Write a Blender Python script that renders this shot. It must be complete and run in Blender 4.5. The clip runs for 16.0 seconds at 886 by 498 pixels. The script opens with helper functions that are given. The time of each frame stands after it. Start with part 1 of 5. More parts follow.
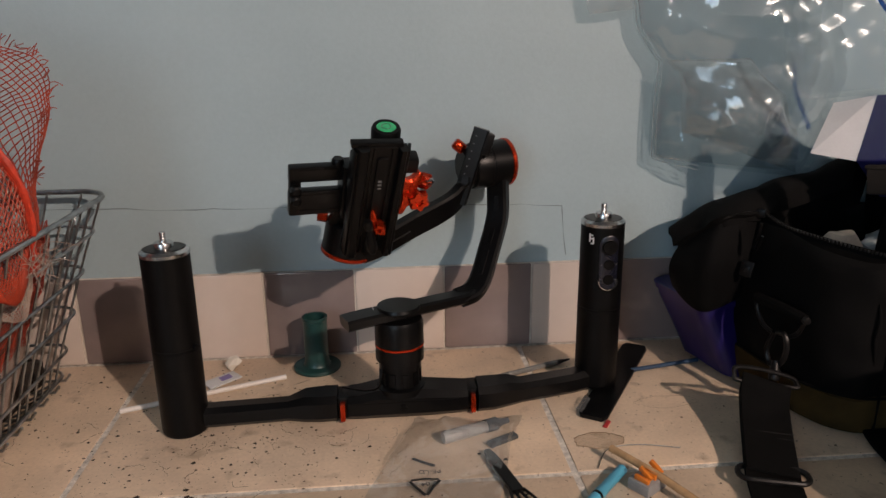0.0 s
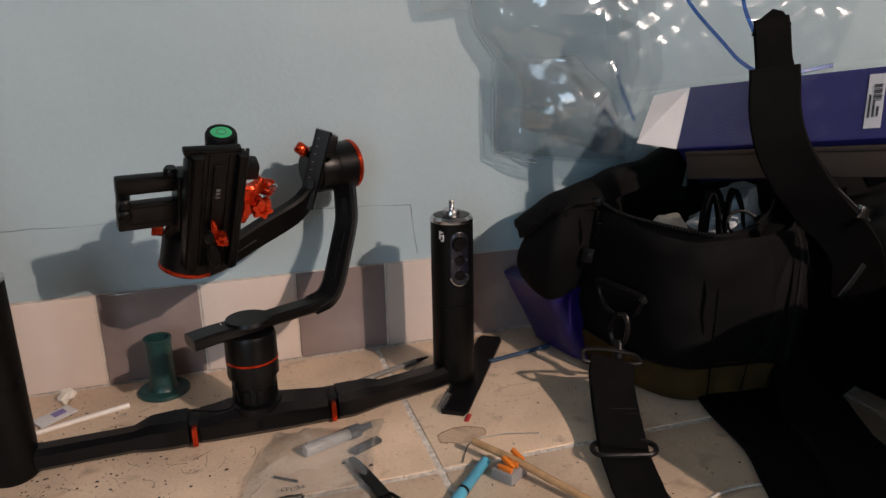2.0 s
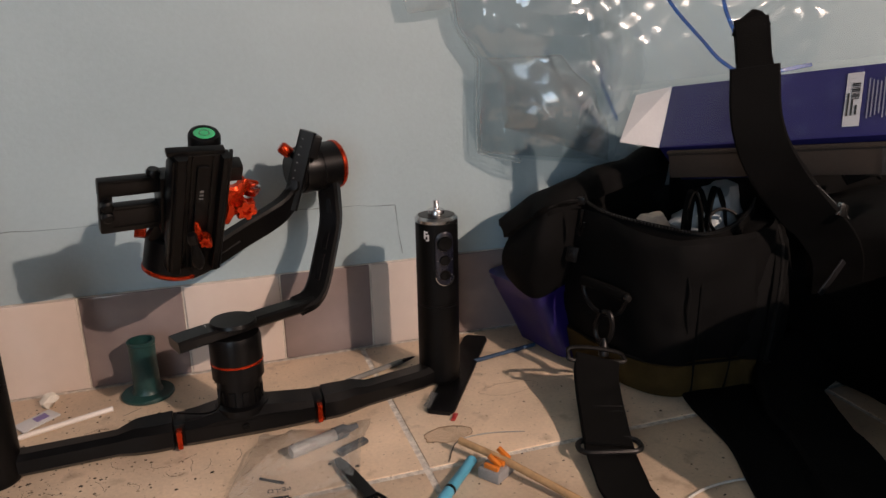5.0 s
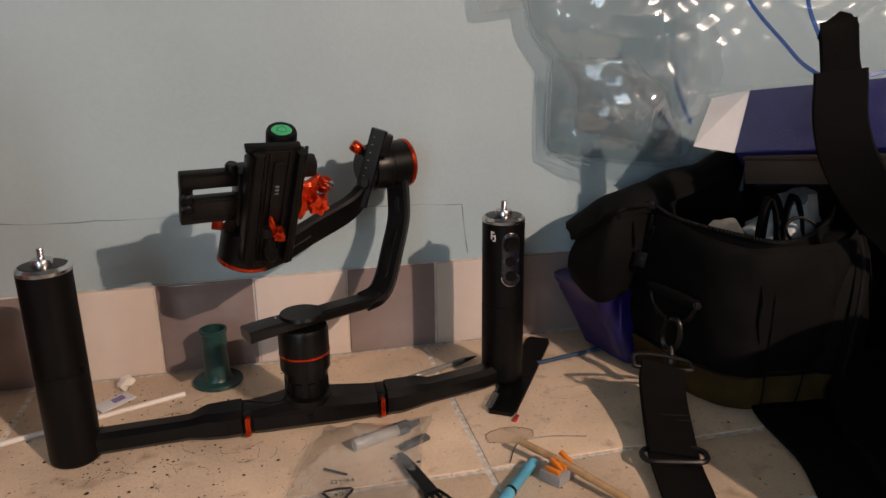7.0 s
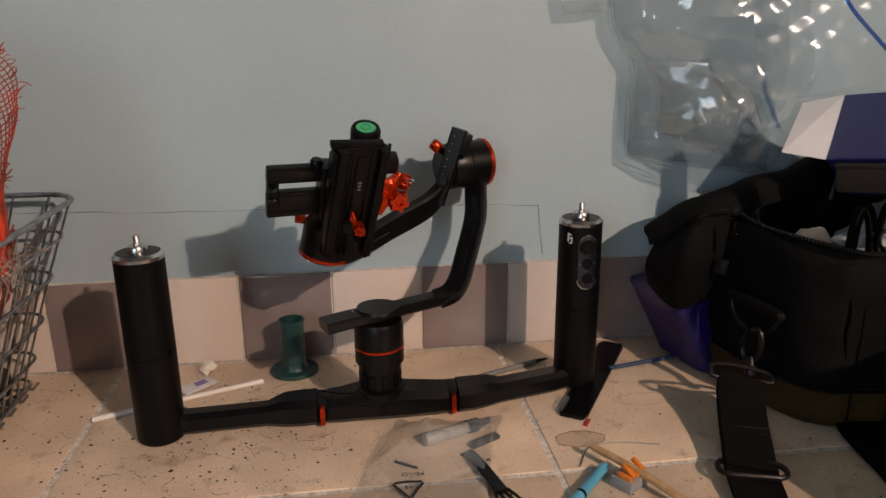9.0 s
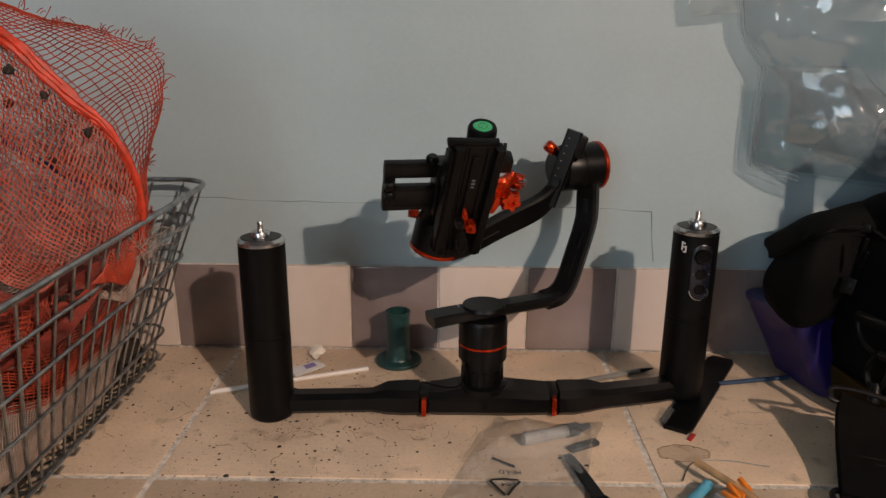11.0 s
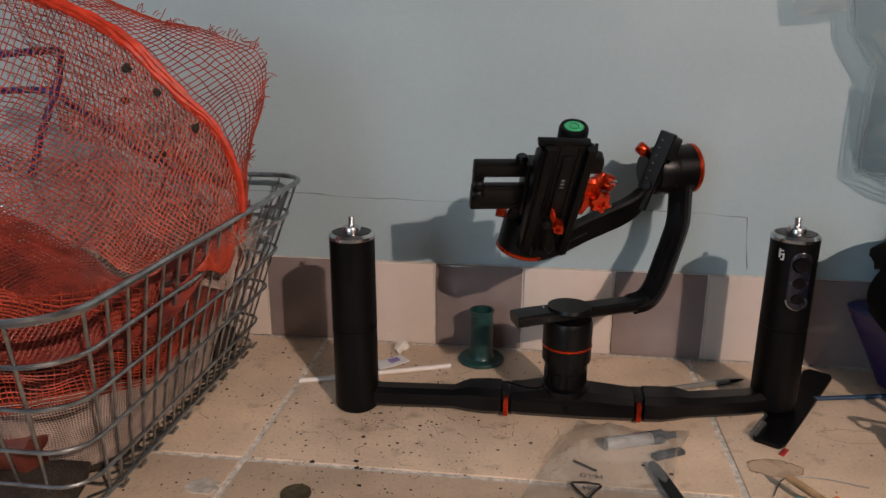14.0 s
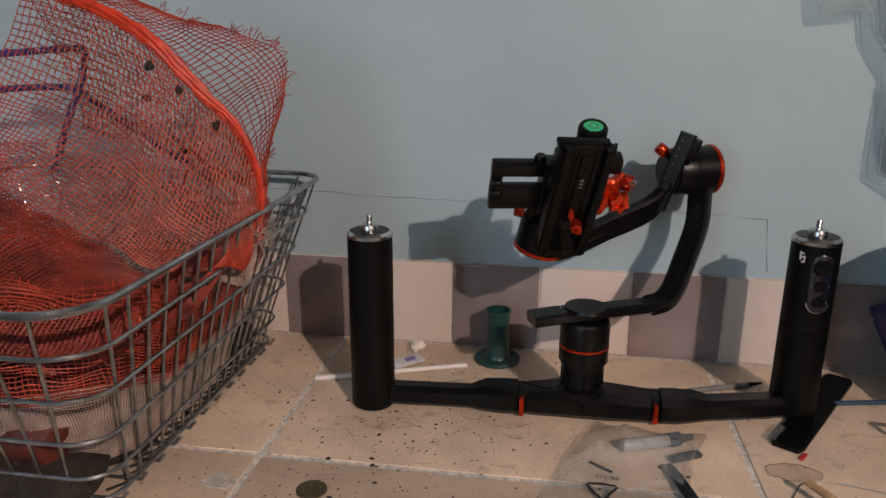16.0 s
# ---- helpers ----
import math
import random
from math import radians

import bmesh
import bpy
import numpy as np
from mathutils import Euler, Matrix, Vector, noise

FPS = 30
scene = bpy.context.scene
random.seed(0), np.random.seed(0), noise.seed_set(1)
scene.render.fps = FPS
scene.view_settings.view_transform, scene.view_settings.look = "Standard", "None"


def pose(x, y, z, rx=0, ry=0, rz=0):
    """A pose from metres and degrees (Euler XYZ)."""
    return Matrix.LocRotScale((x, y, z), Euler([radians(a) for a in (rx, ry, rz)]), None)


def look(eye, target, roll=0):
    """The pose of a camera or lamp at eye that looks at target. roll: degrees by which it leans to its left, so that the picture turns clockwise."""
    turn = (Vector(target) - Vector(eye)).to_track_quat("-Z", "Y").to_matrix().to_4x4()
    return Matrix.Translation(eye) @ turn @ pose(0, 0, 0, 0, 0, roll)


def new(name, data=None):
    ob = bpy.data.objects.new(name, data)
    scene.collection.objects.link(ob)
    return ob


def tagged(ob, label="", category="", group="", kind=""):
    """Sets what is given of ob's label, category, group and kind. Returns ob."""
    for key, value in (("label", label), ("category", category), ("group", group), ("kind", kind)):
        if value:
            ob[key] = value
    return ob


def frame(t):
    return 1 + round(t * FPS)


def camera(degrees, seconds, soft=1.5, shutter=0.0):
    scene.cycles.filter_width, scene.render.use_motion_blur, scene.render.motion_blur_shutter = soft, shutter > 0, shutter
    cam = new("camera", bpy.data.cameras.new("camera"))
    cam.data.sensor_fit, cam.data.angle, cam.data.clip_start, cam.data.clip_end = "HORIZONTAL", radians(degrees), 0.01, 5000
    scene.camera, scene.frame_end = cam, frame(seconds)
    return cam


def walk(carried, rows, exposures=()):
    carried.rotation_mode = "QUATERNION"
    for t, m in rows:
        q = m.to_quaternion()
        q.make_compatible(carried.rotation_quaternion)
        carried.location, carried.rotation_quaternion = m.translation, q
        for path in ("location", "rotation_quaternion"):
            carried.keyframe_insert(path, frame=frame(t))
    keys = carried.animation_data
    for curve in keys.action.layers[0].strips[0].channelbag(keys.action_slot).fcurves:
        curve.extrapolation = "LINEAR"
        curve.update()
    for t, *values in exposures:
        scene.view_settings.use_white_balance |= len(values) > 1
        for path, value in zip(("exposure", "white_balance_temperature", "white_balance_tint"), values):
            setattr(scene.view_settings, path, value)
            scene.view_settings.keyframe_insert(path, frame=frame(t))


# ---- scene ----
cam = camera(62.7, 16.0)
PATH = [
    (0, (0.035, -0.77, 0.351), (0.194, 1.139, -0.222), -0.7),
    (0.5, (0.036, -0.767, 0.35), (0.295, 1.132, -0.223), -0.8),
    (1, (0.039, -0.763, 0.35), (0.457, 1.106, -0.226), -1.1),
    (1.5, (0.039, -0.763, 0.35), (0.539, 1.086, -0.227), -1.2),
    (2, (0.04, -0.762, 0.35), (0.589, 1.072, -0.228), -1.1),
    (2.5, (0.04, -0.763, 0.35), (0.61, 1.065, -0.229), -1.2),
    (3, (0.04, -0.762, 0.35), (0.642, 1.056, -0.229), -1.3),
    (3.2, (0.042, -0.76, 0.35), (0.687, 1.042, -0.231), -1.3),
    (5.3, (0.038, -0.763, 0.35), (0.594, 1.069, -0.227), -1.1),
    (5.5, (0.036, -0.763, 0.35), (0.555, 1.08, -0.226), -1.0),
    (6, (0.033, -0.763, 0.351), (0.484, 1.099, -0.226), -0.9),
    (6.5, (0.034, -0.763, 0.35), (0.494, 1.096, -0.225), -0.9),
    (7, (0.032, -0.763, 0.351), (0.465, 1.102, -0.226), -0.8),
    (7.5, (0.031, -0.764, 0.351), (0.433, 1.109, -0.224), -0.8),
    (8, (0.029, -0.764, 0.351), (0.414, 1.112, -0.224), -0.7),
    (8.5, (0.028, -0.765, 0.35), (0.352, 1.123, -0.222), -0.6),
    (9, (0.024, -0.766, 0.351), (0.273, 1.134, -0.223), -0.5),
    (9.5, (0.023, -0.768, 0.352), (0.216, 1.138, -0.222), -0.3),
    (10, (0.02, -0.768, 0.351), (0.151, 1.143, -0.222), -0.1),
    (10.2, (0.017, -0.77, 0.352), (0.109, 1.144, -0.223), 0.1),
    (12.3, (0.02, -0.772, 0.349), (-0.082, 1.143, -0.218), -0.2),
    (12.5, (0.017, -0.772, 0.35), (-0.075, 1.142, -0.222), -0.1),
    (13, (0.018, -0.773, 0.349), (-0.113, 1.14, -0.219), -0.2),
    (13.5, (0.017, -0.775, 0.348), (-0.162, 1.135, -0.217), -0.1),
    (14, (0.014, -0.777, 0.349), (-0.242, 1.124, -0.218), 0.1),
    (14.5, (0.008, -0.778, 0.349), (-0.317, 1.111, -0.221), 0.5),
    (15, (0.012, -0.78, 0.347), (-0.31, 1.112, -0.215), 0.3),
    (15.5, (0.013, -0.778, 0.348), (-0.299, 1.114, -0.218), 0.3),
    (16, (0.013, -0.778, 0.348), (-0.287, 1.116, -0.218), 0.3),
]
# the clip's camera drifts in brightness and white balance: seconds, stops, kelvin, tint
BALANCE = [(0, -0.12, 6450, 11), (0.5, -0.12, 6450, 11), (1.5, -0.02, 6400, 11), (2.5, 0.06, 6280, 12), (3.2, 0.06, 6280, 12), (5.3, 0.06, 6750, 14), (6.5, 0.06, 6850, 14), (8, 0.0, 6850, 14), (9.5, -0.08, 6900, 14), (10.2, -0.1, 6850, 13), (12.3, -0.12, 6650, 11), (14, -0.12, 6350, 11), (15, -0.12, 6200, 11), (16, -0.12, 6200, 11)]
walk(cam, [(t, look(eye, target, roll)) for t, eye, target, roll in PATH], BALANCE)

# ==== built ====
# ---------- world and lights ----------
world = bpy.data.worlds.new("world")
scene.world = world
world.use_nodes = True
wn = world.node_tree
sky = wn.nodes.new("ShaderNodeTexSky")
sky.sky_type = "NISHITA"
sky.sun_disc = False
sky.sun_elevation, sky.sun_rotation = radians(25), radians(200)
wn.links.new(sky.outputs["Color"], wn.nodes["Background"].inputs["Color"])
wn.nodes["Background"].inputs["Strength"].default_value = 0.1


def lamp(name, kind, at, watts, colour, size, target=None):
    data = bpy.data.lights.new(name, kind)
    data.energy, data.color = watts, colour
    if kind == "AREA":
        data.shape, data.size, data.size_y = "RECTANGLE", size[0], size[1]
    else:
        data.shadow_soft_size = size
    ob = new(name, data)
    ob.matrix_world = look(at, target) if target else pose(*at)
    return ob


# two bulbs under the ceiling, and daylight in the window of the rear wall
lamp("ceiling_bulb", "POINT", (1.17, -2.14, 1.44), 170.0, (1.0, 0.775, 0.645), 0.016)
lamp("ceiling_bulb", "POINT", (1.26, -2.09, 1.44), 19.0, (1.0, 0.775, 0.645), 0.016)
lamp("window_daylight", "AREA", (-1.1, -2.72, 0.75), 11.5, (0.46, 0.73, 1.0), (0.9, 1.0), (-0.6, 0, 0.4))


# ---------- materials ----------
def mat(name, colour, rough=0.5, metal=0.0, var=0.15, scale=30.0, fine=400.0, bump=0.15, depth=0.0005, coat=0.0, island=0.0, tint=None, spec=0.5, dirt=0.0):
    m = bpy.data.materials.new(name)
    m.use_nodes = True
    n, l = m.node_tree.nodes, m.node_tree.links
    b = n["Principled BSDF"]
    b.inputs["Metallic"].default_value = metal
    b.inputs["Coat Weight"].default_value = coat
    b.inputs["Specular IOR Level"].default_value = spec
    geo = n.new("ShaderNodeNewGeometry")
    big, small = n.new("ShaderNodeTexNoise"), n.new("ShaderNodeTexNoise")
    big.inputs["Scale"].default_value, big.inputs["Detail"].default_value = scale, 5
    small.inputs["Scale"].default_value, small.inputs["Detail"].default_value = fine, 3
    for t in (big, small):
        l.new(geo.outputs["Position"], t.inputs["Vector"])
    mix = n.new("ShaderNodeMix")
    mix.data_type = "RGBA"
    dark = tint or [c * (1 - 2 * var) for c in colour]
    mix.inputs[6].default_value = (*dark, 1)
    mix.inputs[7].default_value = (*[min(1, c * (1 + var)) for c in colour], 1)
    add = n.new("ShaderNodeMath")
    add.operation = "MULTIPLY_ADD"
    l.new(small.outputs["Fac"], add.inputs[0])
    add.inputs[1].default_value = 0.35
    l.new(big.outputs["Fac"], add.inputs[2])
    ramp = n.new("ShaderNodeMapRange")
    ramp.inputs["From Min"].default_value, ramp.inputs["From Max"].default_value = 0.42, 0.92
    l.new(add.outputs[0], ramp.inputs["Value"])
    l.new(ramp.outputs[0], mix.inputs[0])
    out = mix.outputs[2]
    if island:
        info = n.new("ShaderNodeObjectInfo")
        hsv = n.new("ShaderNodeHueSaturation")
        mr = n.new("ShaderNodeMapRange")
        mr.inputs["To Min"].default_value, mr.inputs["To Max"].default_value = 1 - island, 1 + island
        l.new(info.outputs["Random"], mr.inputs["Value"])
        l.new(mr.outputs[0], hsv.inputs["Value"])
        l.new(out, hsv.inputs["Color"])
        out = hsv.outputs["Color"]
    if dirt:
        for size, low, high in ((230.0, 0.64, 0.72), (34.0, 0.60, 0.80)):
            spot, lim, mx = n.new("ShaderNodeTexNoise"), n.new("ShaderNodeMapRange"), n.new("ShaderNodeMix")
            spot.inputs["Scale"].default_value, spot.inputs["Detail"].default_value = size, 4
            l.new(geo.outputs["Position"], spot.inputs["Vector"])
            lim.inputs["From Min"].default_value, lim.inputs["From Max"].default_value = low, high
            lim.inputs["To Max"].default_value = dirt
            l.new(spot.outputs["Fac"], lim.inputs["Value"])
            mx.data_type = "RGBA"
            l.new(lim.outputs[0], mx.inputs[0])
            l.new(out, mx.inputs[6])
            mx.inputs[7].default_value = (colour[0] * 0.28, colour[1] * 0.22, colour[2] * 0.17, 1)
            out = mx.outputs[2]
    l.new(out, b.inputs["Base Color"])
    rr = n.new("ShaderNodeMapRange")
    rr.inputs["To Min"].default_value, rr.inputs["To Max"].default_value = max(0.02, rough * 0.8), min(1, rough * 1.2)
    l.new(big.outputs["Fac"], rr.inputs["Value"])
    l.new(rr.outputs[0], b.inputs["Roughness"])
    if bump:
        bp = n.new("ShaderNodeBump")
        bp.inputs["Strength"].default_value, bp.inputs["Distance"].default_value = bump, depth
        l.new(small.outputs["Fac"], bp.inputs["Height"])
        l.new(bp.outputs["Normal"], b.inputs["Normal"])
    return m


def clear(name, tint=(0.93, 0.97, 0.98), gloss=0.14, rough=0.12, milk=0.06, edge=0.4):
    """Thin clear plastic film: mostly see-through, glossy, a little milky."""
    m = bpy.data.materials.new(name)
    m.use_nodes = True
    n, l = m.node_tree.nodes, m.node_tree.links
    out = n["Material Output"]
    n.remove(n["Principled BSDF"])
    tr, gl, df = n.new("ShaderNodeBsdfTransparent"), n.new("ShaderNodeBsdfGlossy"), n.new("ShaderNodeBsdfDiffuse")
    tr.inputs[0].default_value = (*tint, 1)
    gl.inputs["Roughness"].default_value = rough
    df.inputs[0].default_value = (0.75, 0.8, 0.82, 1)
    m1, m2, lw, ma = n.new("ShaderNodeMixShader"), n.new("ShaderNodeMixShader"), n.new("ShaderNodeLayerWeight"), n.new("ShaderNodeMath")
    lw.inputs[0].default_value = 0.25
    ma.operation = "MULTIPLY_ADD"
    ma.inputs[1].default_value, ma.inputs[2].default_value = edge, gloss
    l.new(lw.outputs["Facing"], ma.inputs[0])
    m1.inputs[0].default_value = milk
    l.new(tr.outputs[0], m1.inputs[1])
    l.new(df.outputs[0], m1.inputs[2])
    l.new(ma.outputs[0], m2.inputs[0])
    l.new(m1.outputs[0], m2.inputs[1])
    l.new(gl.outputs[0], m2.inputs[2])
    nz, bp = n.new("ShaderNodeTexNoise"), n.new("ShaderNodeBump")
    nz.inputs["Scale"].default_value = 60
    bp.inputs["Strength"].default_value, bp.inputs["Distance"].default_value = 0.03, 0.001
    l.new(nz.outputs["Fac"], bp.inputs["Height"])
    l.new(bp.outputs["Normal"], gl.inputs["Normal"])
    l.new(m2.outputs[0], out.inputs["Surface"])
    return m


M_WALL = mat("wall_paint", (0.350, 0.452, 0.490), 0.5, var=0.045, scale=5, fine=230, bump=0.28, depth=0.0006)
# unseen room surfaces, kept dark to cut the warm bounce light
M_ROOM = mat("room_paint_toned_dark", (0.13, 0.14, 0.15), 0.7, var=0.04, scale=4)
M_ROOMFLOOR = mat("room_floor_boards", (0.16, 0.12, 0.09), 0.5, var=0.2, scale=8)
M_CRACK = mat("old_crack", (0.20, 0.24, 0.24), 0.9)
M_TILE_L = mat("cream_glaze", (0.60, 0.52, 0.46), 0.16, var=0.04, scale=12, bump=0.06, fine=60, depth=0.001, island=0.04)
M_TILE_D = mat("taupe_glaze", (0.235, 0.19, 0.182), 0.16, var=0.08, scale=14, bump=0.06, fine=60, depth=0.001, island=0.04)
M_GROUT = mat("white_grout", (0.62, 0.57, 0.50), 0.9, var=0.18, scale=60, fine=900, bump=0.5)
M_STONE = mat("travertine_tile", (0.71, 0.555, 0.405), 0.42, dirt=0.75, var=0.13, scale=13, fine=300, bump=0.25, depth=0.0006, island=0.03)
M_JOINT = mat("dirty_joint", (0.80, 0.75, 0.68), 0.95, dirt=0.6, var=0.25, scale=140, fine=1200, bump=0.8, depth=0.001)
M_BLACK = mat("black_anodised", (0.003, 0.003, 0.0033), 0.34, spec=0.22, var=0.2, scale=60, fine=1500, bump=0.12, depth=0.0002)
M_GRIP = mat("black_rubber_grip", (0.0028, 0.0028, 0.003), 0.45, spec=0.15, var=0.2, scale=70, fine=1800, bump=0.25, depth=0.0002)
M_STEEL = mat("brushed_steel", (0.66, 0.66, 0.66), 0.24, 1.0, var=0.1, scale=90, fine=1500, bump=0.1, depth=0.0001)
M_RED = mat("orange_red_anodised", (0.52, 0.040, 0.008), 0.26, 0.8, var=0.12, scale=80, bump=0.05)
M_GREEN = mat("green_plastic", (0.013, 0.05, 0.046), 0.35, var=0.15, scale=50, bump=0.1)
M_VIAL = mat("green_vial", (0.03, 0.42, 0.16), 0.12, var=0.1, scale=120, bump=0.0, coat=0.6)
M_BAG = mat("black_nylon", (0.0038, 0.0036, 0.0036), 0.75, var=0.3, scale=30, fine=1600, bump=0.7, depth=0.0004, spec=0.10)
M_WEB = mat("black_webbing", (0.0035, 0.0033, 0.0032), 0.8, var=0.3, scale=50, fine=1100, bump=0.9, depth=0.0005, spec=0.10)
M_OLIVE = mat("olive_nylon", (0.055, 0.036, 0.012), 0.8, var=0.25, scale=40, fine=1300, bump=0.8, depth=0.0005, spec=0.12)
M_BLUE = mat("blue_card", (0.020, 0.020, 0.13), 0.6, var=0.1, scale=15, bump=0.08, spec=0.25)
M_PURPLE = mat("violet_plastic", (0.011, 0.005, 0.085), 0.4, var=0.12, scale=30, bump=0.1)
M_WHITE = mat("white_card", (0.66, 0.67, 0.69), 0.6, var=0.05, scale=20, bump=0.1)
M_CARD = mat("brown_card", (0.028, 0.020, 0.015), 0.8, var=0.2, scale=30, bump=0.3)
M_WIRE = mat("galvanised_wire", (0.38, 0.40, 0.41), 0.30, 0.95, var=0.25, scale=70, fine=900, bump=0.2, depth=0.0002)
M_NET = mat("red_net_thread", (0.40, 0.048, 0.018), 0.55, var=0.25, scale=60, bump=0.2)
# the same red net, with the shade between dense layers put into its colour
M_NETSHADE = mat("shaded_red_net_thread", (0.24, 0.026, 0.011), 0.6, var=0.35, scale=45, bump=0.2)
M_NETPALE = mat("pale_net_thread", (0.40, 0.31, 0.26), 0.6, var=0.2, scale=60, bump=0.2)
M_ONION = mat("dry_onion_skin", (0.10, 0.018, 0.009), 0.6, var=0.35, scale=35, bump=0.4, depth=0.001)
M_EARTH = mat("dark_root_waste", (0.026, 0.017, 0.011), 0.9, var=0.4, scale=60, bump=0.8, depth=0.002)
M_FILM = clear("clear_film", (0.93, 0.955, 0.965), 0.008, 0.14, 0.045, 0.07)
M_FILM_BLUE = clear("bluish_film", (0.90, 0.935, 0.95), 0.11, 0.05, 0.02, 0.25)
M_GRIPFILM = clear("cloudy_film", (0.955, 0.96, 0.96), 0.09, 0.07, 0.09, 0.3)
M_FILM_CLOUD = clear("pale_inner_film", (0.86, 0.89, 0.90), 0.12, 0.10, 0.10)
M_WRAP = clear("shrink_film", (0.96, 0.97, 0.99), 0.02, 0.12, 0.015)
M_SEAM = clear("welded_film", (0.84, 0.90, 0.92), 0.12, 0.1, 0.18)
M_TEETH = mat("worn_zip_metal", (0.035, 0.034, 0.033), 0.35, 0.6, var=0.3, scale=120, bump=0.1)
M_GUNMETAL = mat("gunmetal", (0.016, 0.015, 0.015), 0.42, 0.6, var=0.25, scale=90, fine=900, bump=0.15, depth=0.0002)
M_GREYPLASTIC = mat("grey_plastic_tab", (0.009, 0.009, 0.010), 0.4, var=0.2, scale=80, bump=0.1)
M_BINDING = mat("brown_binding", (0.022, 0.014, 0.008), 0.7, var=0.35, scale=60, fine=1200, bump=0.8, depth=0.0005, spec=0.15)
M_PRINT = mat("grey_print", (0.13, 0.13, 0.13), 0.6)
M_PANEL = mat("blue_black_gloss", (0.010, 0.011, 0.020), 0.28, var=0.15, scale=60, bump=0.05, spec=0.6)
M_DIRT = mat("dirt_flake", (0.035, 0.026, 0.018), 0.9, var=0.4, scale=200, bump=0.0)


# ---------- mesh helpers ----------
def part(name, bm, material, parent=None, label="", smooth=True, sharp=38):
    """Links a bmesh, in world metres, as one mesh object under a thing or a part."""
    me = bpy.data.meshes.new(name)
    bmesh.ops.recalc_face_normals(bm, faces=bm.faces[:])
    bm.to_mesh(me)
    bm.free()
    me.materials.append(material)
    if smooth:
        me.polygons.foreach_set("use_smooth", [True] * len(me.polygons))
        me.set_sharp_from_angle(angle=radians(sharp))
    ob = new(name, me)
    if parent:
        ob.parent = parent
        if parent.type == "EMPTY":
            ob.matrix_parent_inverse = Matrix.Translation(-parent.location)
    if label:
        ob["label"] = label
    return ob


def thing(name, at, label, category, group="", kind=""):
    ob = new(name)
    ob.empty_display_size = 0.02
    ob.location = at
    return tagged(ob, label, category, group, kind)


def box(size, m=Matrix(), bevel=0.0, bm=None, seg=2):
    bm = bm or bmesh.new()
    got = bmesh.ops.create_cube(bm, size=1.0, matrix=m @ Matrix.Diagonal((*size, 1)))
    if bevel:
        edges = list({e for v in got["verts"] for e in v.link_edges})
        bmesh.ops.bevel(bm, geom=edges, offset=bevel, segments=seg, affect="EDGES", profile=0.6)
    return bm


def axis(p, q):
    """A frame at p whose z runs to q."""
    p, q = Vector(p), Vector(q)
    return Matrix.Translation(p) @ (q - p).to_track_quat("Z", "Y").to_matrix().to_4x4(), (q - p).length


def lathe(profile, m=Matrix(), seg=32, bm=None):
    """Turns (radius, height) pairs round z."""
    bm = bm or bmesh.new()
    rings = []
    for r, z in profile:
        if r < 1e-6:
            rings.append([bm.verts.new(m @ Vector((0, 0, z)))])
        else:
            rings.append([bm.verts.new(m @ Vector((r * math.cos(a), r * math.sin(a), z))) for a in (2 * math.pi * k / seg for k in range(seg))])
    for a, b in zip(rings, rings[1:]):
        for k in range(seg):
            j = (k + 1) % seg
            if len(a) == 1 and len(b) > 1:
                bm.faces.new((a[0], b[k], b[j]))
            elif len(b) == 1 and len(a) > 1:
                bm.faces.new((a[k], a[j], b[0]))
            elif len(a) > 1:
                bm.faces.new((a[k], a[j], b[j], b[k]))
    return bm


def spline(points, per=6):
    """Catmull-Rom through the points."""
    p = [Vector(q) for q in points]
    if len(p) < 3:
        return p
    p = [2 * p[0] - p[1], *p, 2 * p[-1] - p[-2]]
    out = []
    for a, b, c, d in zip(p, p[1:], p[2:], p[3:]):
        for k in range(per):
            t = k / per
            out.append(0.5 * (2 * b + (c - a) * t + (2 * a - 5 * b + 4 * c - d) * t * t + (3 * b - a - 3 * c + d) * t ** 3))
    out.append(p[-2])
    return out


def tube(points, r, seg=8, closed=False, bm=None):
    """A round wire along the points."""
    bm = bm or bmesh.new()
    p = [Vector(q) for q in points]
    n, rings, up = len(p), [], None
    for k in range(n):
        d = (p[(k + 1) % n] - p[k - 1]) if closed else (p[min(k + 1, n - 1)] - p[max(k - 1, 0)])
        d = d.normalized() if d.length > 1e-9 else Vector((0, 0, 1))
        if up is None:
            up = d.orthogonal().normalized()
        up = (up - d * up.dot(d)).normalized()
        side = d.cross(up)
        rad = r(k / max(1, n - 1)) if callable(r) else r
        rings.append([bm.verts.new(p[k] + rad * (math.cos(a) * up + math.sin(a) * side)) for a in (2 * math.pi * j / seg for j in range(seg))])
    for k in range(n if closed else n - 1):
        a, b = rings[k], rings[(k + 1) % n]
        for j in range(seg):
            bm.faces.new((a[j], a[(j + 1) % seg], b[(j + 1) % seg], b[j]))
    if not closed:
        bm.faces.new(rings[0])
        bm.faces.new(rings[-1])
    return bm


